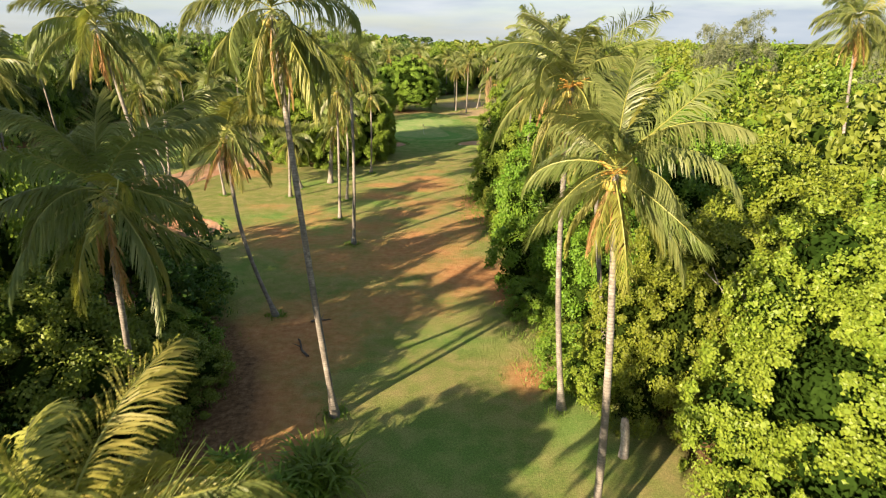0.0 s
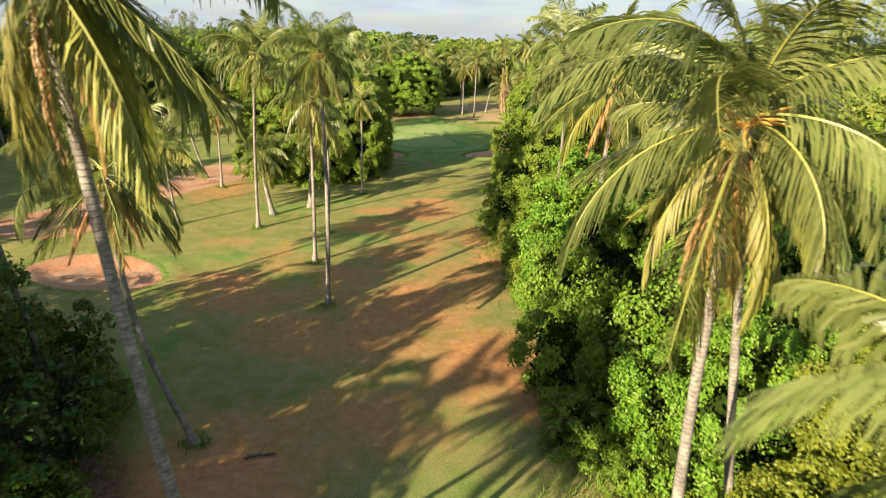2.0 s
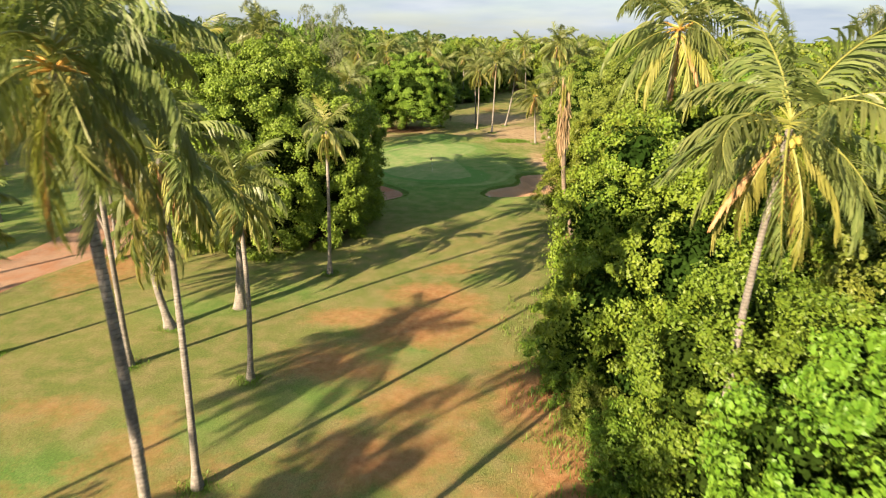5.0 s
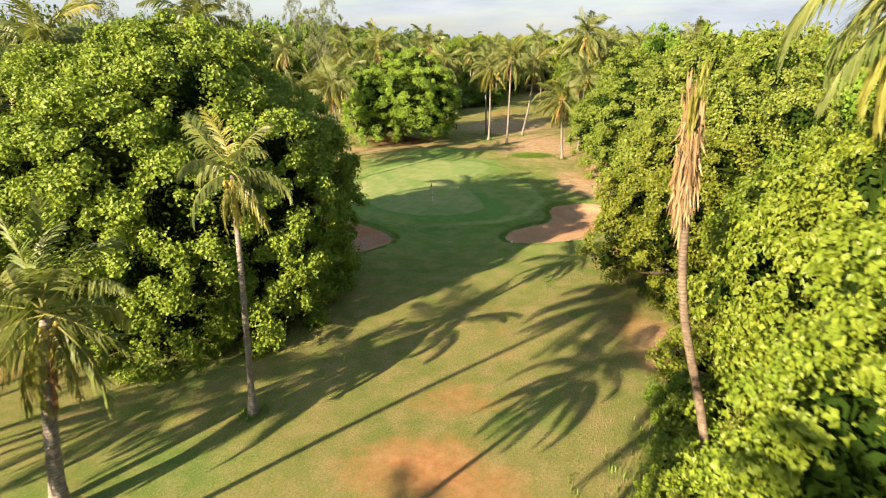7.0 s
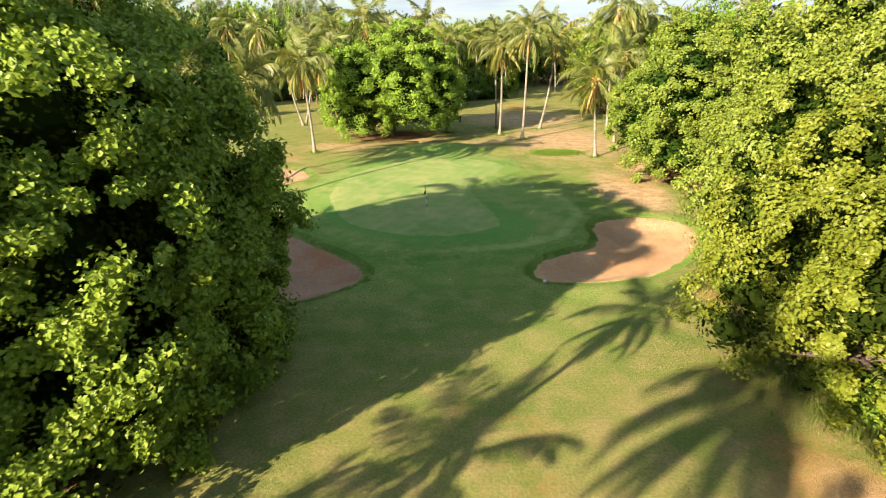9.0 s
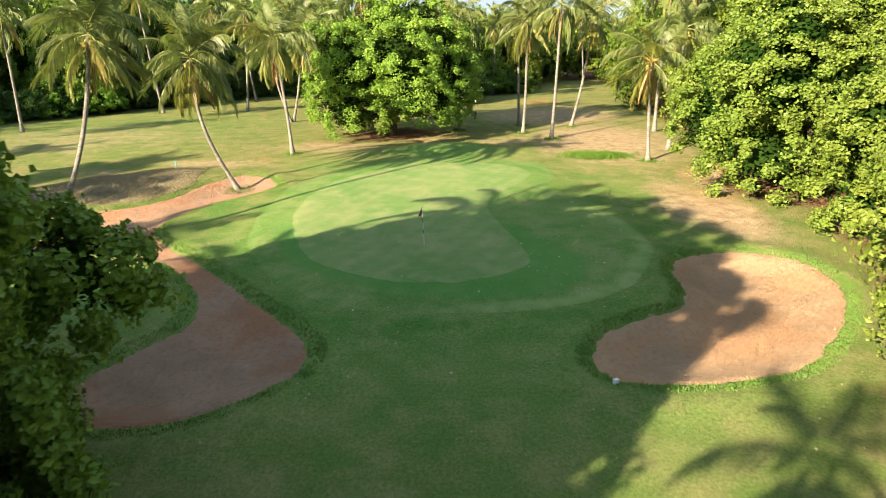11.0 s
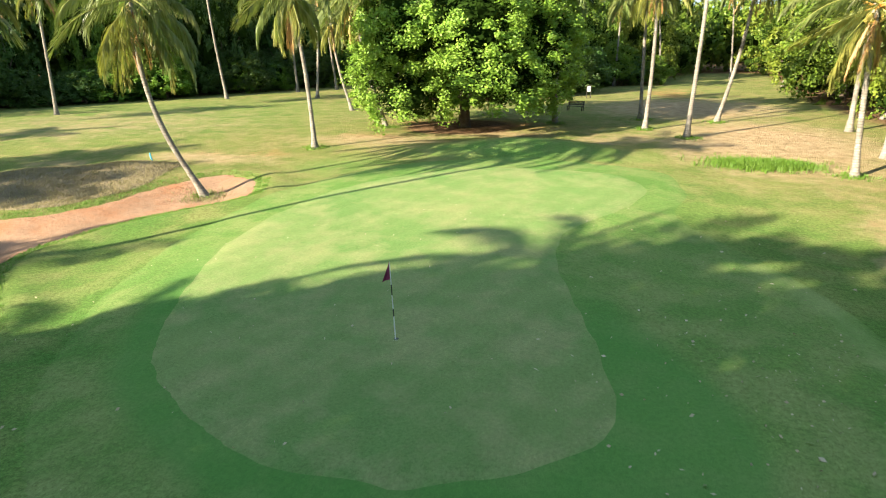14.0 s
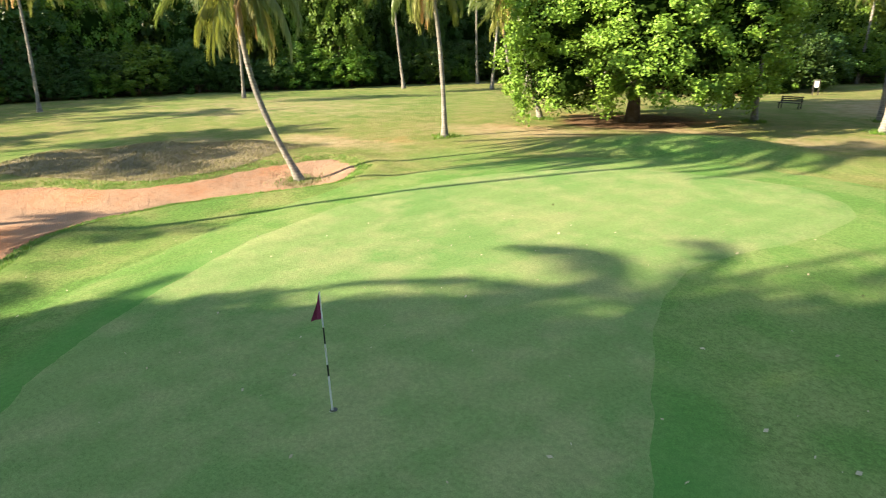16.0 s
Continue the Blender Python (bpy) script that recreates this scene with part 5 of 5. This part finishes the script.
def spiky_bush(x, y, R, H, seed, n=420):
    """Pandanus-like bush of long arching blades."""
    rng = np.random.default_rng(seed)
    root = tagged(new("spiky_bush"), "bushy plant of long arching green strap leaves", "bush")
    root.matrix_basis = pose(x, y, h_at(x, y))
    s = Soup()
    for i in range(n):
        a, e = rng.uniform(0, 6.28), rng.uniform(0.15, 1.35)
        o = np.array([rng.normal(0, 0.3 * R), rng.normal(0, 0.3 * R), rng.uniform(0.2, 0.62) * H])
        L = rng.uniform(0.7, 1.25) * R * 0.8
        p, v = o.copy(), []
        for k in range(5):
            ee = e - 0.32 * k
            side = np.array([-math.sin(a), math.cos(a), 0]) * 0.065 * (0.7, 1, 0.9, 0.6, 0.08)[k]
            v += [p - side, p + side]
            p = p + L / 4 * np.array([math.cos(a) * math.cos(ee), math.sin(a) * math.cos(ee), math.sin(ee)])
        s.add(v, [(2 * k, 2 * k + 1, 2 * k + 3, 2 * k + 2) for k in range(4)])
    child("leaves", s.mesh("leaves", [M_GRASS_BLADE]), root)
    s = Soup()
    for k in range(4):
        a = k * 1.7
        s.tube([(0, 0, -0.1), (0.15 * math.cos(a), 0.15 * math.sin(a), 0.3 * H), (0.4 * R * math.cos(a), 0.4 * R * math.sin(a), 0.6 * H)], (0.1, 0.08, 0.05), 6)
    child("stem", s.mesh("stem", [M_BARK], True), root)


for i, (x, y, R, H) in enumerate(((-5.4, 22.0, 2.0, 3.0), (-6.9, 20.6, 1.6, 2.4), (-9.6, 22.5, 1.5, 1.8))):
    spiky_bush(x, y, R, H, 60 + i)


M_FROND_DRY = leaf_mat("frond_dry", (0.17, 0.115, 0.055), (0.30, 0.21, 0.11), (0.46, 0.35, 0.20), 0.15)
M_DEAD_BARK = bark_mat("dead_palm_bark", (0.09, 0.07, 0.05), (0.21, 0.165, 0.115), (0.33, 0.275, 0.205), 5.0, 2.4)


def dead_palm(x, y):
    """A palm that has died: bent trunk, the fronds fallen in round the top like a sheath."""
    rng = np.random.default_rng(44)
    root = tagged(new("palm_tree"), "dead palm with collapsed dry fronds wrapped round its top", "palm tree", "coconut palms")
    root.matrix_basis = pose(x, y, h_at(x, y))
    s = Soup()
    u = np.linspace(0, 1, 14)
    s.tube(np.column_stack([-2.2 * u ** 0.7 + 0.22 * np.sin(u * 7), 0.5 * u, 12.4 * u - 0.1]), 0.18 - 0.05 * u + 0.12 * np.exp(-u * 20), 10)
    child("trunk", s.mesh("trunk", [M_DEAD_BARK], True), root, "dull brown ringed trunk")
    top = np.array([-2.2, 0.5, 12.3])

    def drape(name, angle, start, length, spread, n, material, up, label):
        """One withered frond: a rib with many limp leaflets hanging along it."""
        s, out = Soup(), np.array([math.cos(angle), math.sin(angle), 0.0])
        k = np.linspace(0, 1, 8)
        rib = top + np.array([0, 0, start]) + out[None] * (0.12 + spread * np.sin(k * 2.2) * 0.5)[:, None] + np.array([0, 0, 1.0 if up else -1.0])[None] * (k * length)[:, None]
        s.tube(rib, 0.03 * (1 - k) + 0.008, 4)
        for _ in range(n):
            t = rng.uniform(0.0, 0.95)
            p = rib[int(t * 7)] + rng.normal(0, 0.07, 3)
            side = rng.normal(0, 1, 3) * [1, 1, 0.1]
            side = side / np.linalg.norm(side) * rng.uniform(0.018, 0.04)
            L, v = rng.uniform(0.5, 1.1), []
            drift = (out * rng.uniform(-0.1, 0.5) + rng.normal(0, 0.3, 3) * [1, 1, 0]) * spread
            for m, wid in enumerate((0.7, 1.0, 0.8, 0.15)):
                q = p + np.array([0, 0, (0.8 if up else -1.0) * L * m / 3]) + drift * (m / 3) ** 1.4
                v += [q - side * wid, q + side * wid]
            s.add(v, [(0, 1, 3, 2), (2, 3, 5, 4), (4, 5, 7, 6)])
        child(name, s.mesh(name, [material]), root, label)

    for i in range(9):
        drape("dead_frond", i * 2.4, 2.3 - 0.3 * (i % 4), 2.6 + 0.25 * ((i * 3) % 5), 0.2 + 0.06 * (i % 3), 120, M_FROND_DRY, False, "dry straw-coloured hanging frond")
    for i in range(3):
        drape("frond", i * 2.1, 0.4, 2.9 - 0.5 * i, 0.18, 90, (M_FROND_OLD, M_FROND_DRY, M_FROND_OLD)[i], True, "withered upright spear")


dead_palm(8.4, 85.6)

# longer grass left by the mower round the feet of the palms
feet = np.array([(p[0], p[1]) for p in PALMS if -32 < p[0] < 4 and 24 < p[1] < 96 or p[1] > 140 and -20 < p[0] < 14])
feet = np.vstack([f + rng_s.normal(0, 0.38, (70, 2)) for f in feet])
tuft_field("palm_foot_grass", feet, 0.2, 6, 12, M_GRASS_BLADE, "longer green grass round the feet of the palms", 0.12, 0.014)

# dry bank behind the long bunker
M_BANK = sand_mat("dry_bank", (0.31, 0.26, 0.16))
BANK_L = [(-36.0, 134.5), (-34.6, 138.0), (-32.6, 141.8), (-29.9, 144.2), (-27.0, 146.6), (-23.5, 147.0)]
BANK_R = [(-36.0, 134.5), (-29.8, 135.4), (-24.4, 137.2), (-22.9, 139.4), (-22.3, 142.0), (-23.5, 147.0)]
patch("dry_bank", BANK_L, BANK_R, 0.03, M_BANK, "dry brown bank of withered grass behind the bunker", "bank")
inside = np.column_stack([rng_s.uniform(-36, -22, 9000), rng_s.uniform(134, 147, 9000)])
inside = inside[signed(outline(BANK_L, BANK_R), inside[:, 0], inside[:, 1]) < -0.1]
M_DRY = leaf_mat("dry_grass", (0.15, 0.12, 0.07), (0.26, 0.215, 0.125), (0.37, 0.32, 0.19), 0.2, 0.1)
tuft_field("dry_grass", inside, 0.13, 5, 9, M_DRY, "withered brown grass on the bank", 0.1)
ring = np.column_stack([rng_s.normal(-19.0, 0.6, 500), rng_s.normal(142.1, 0.5, 500)])
tuft_field("palm_litter", ring, 0.16, 4, 10, M_DRY, "dry roots and litter round the foot of the palm", 0.15)


def fallen_leaves():
    rng = np.random.default_rng(31)
    n = 640
    p = np.column_stack([rng.uniform(-16, 15, n), 112 + 30 * rng.random(n) ** 1.3])
    p[:200] = rng.normal((4.4, 126.5), (1.5, 3.2), (200, 2))
    z = height(p[:, 0], p[:, 1]) + 0.07
    a = rng.uniform(0, 6.28, n)
    L = rng.uniform(0.022, 0.06, n) * rng.choice((0.6, 1.0, 1.5), n, p=(0.4, 0.5, 0.1))
    d = np.column_stack([np.cos(a) * L, np.sin(a) * L, rng.uniform(-0.01, 0.02, n)])
    e = np.column_stack([-np.sin(a) * L * 0.4, np.cos(a) * L * 0.4, rng.uniform(0, 0.03, n)])
    c = np.column_stack([p, z])
    v = np.stack([c - d, c + e, c + d, c - e], 1).reshape(-1, 3)
    m = leaf_mat("fallen_leaf", (0.26, 0.20, 0.11), (0.40, 0.34, 0.21), (0.58, 0.53, 0.38), 0.1, 0.2)
    tagged(new("fallen_leaves", np_mesh("fallen_leaves", v, np.arange(n * 4).reshape(-1, 4), [m])), "pale dry leaves scattered on the turf", "leaves", kind="stuff")


fallen_leaves()


def dead_log(x, y, length, turn):
    s, rng = Soup(), np.random.default_rng(int(x * 10) + 900)
    u = np.linspace(0, 1, 9)
    s.tube(np.column_stack([u * length, 0.12 * np.sin(u * 5), 0.07 + 0.05 * np.sin(u * 9) ** 2]), 0.09 - 0.05 * u + rng.uniform(0, 0.015, 9), 8)
    s.tube([(length * 0.5, 0.05, 0.1), (length * 0.62, 0.3, 0.22), (length * 0.7, 0.5, 0.28)], (0.04, 0.03, 0.012), 6)
    ob = tagged(new("fallen_branch", s.mesh("fallen_branch", [M_BARK], True)), "bare fallen branch lying on the shaded soil", "branch")
    ob.matrix_basis = pose(x, y, h_at(x, y), 0, 0, turn)


dead_log(-8.6, 34.6, 2.6, 118)
dead_log(-9.4, 39.6, 1.4, 20)


def bare_tree(x, y, H):
    """A leafless small tree of pale forking branches."""
    rng = np.random.default_rng(71)
    root = tagged(new("bare_tree"), "small leafless tree with pale forking branches", "tree")
    root.matrix_basis = pose(x, y, h_at(x, y))
    s = Soup()
    s.tube([(0, 0, -0.2), (0.1, 0, H * 0.35), (0, 0.1, H * 0.6)], (0.14, 0.11, 0.09), 8)
    child("trunk", s.mesh("trunk", [M_POST], True), root)
    for i in range(7):
        a = i * 2.4
        s = Soup()
        o = np.array([0.05, 0.05, H * (0.42 + 0.03 * i)])
        d = np.array([math.cos(a), math.sin(a), rng.uniform(0.5, 1.0)])
        p = [o, o + d * 0.8, o + d * 1.7 + [0, 0, 0.25], o + d * 2.4 + [0.2, 0, 0.5]]
        s.tube(p, (0.07, 0.055, 0.035, 0.01), 6)
        for k in (1, 2):
            e = rng.normal(0, 0.6, 3) + d * 0.6
            s.tube([p[k], p[k] + e * 0.6, p[k] + e * 1.2], (0.03, 0.02, 0.006), 5)
        child("branch", s.mesh("branch", [M_POST], True), root)


bare_tree(14.0, 25.6, 12.6)
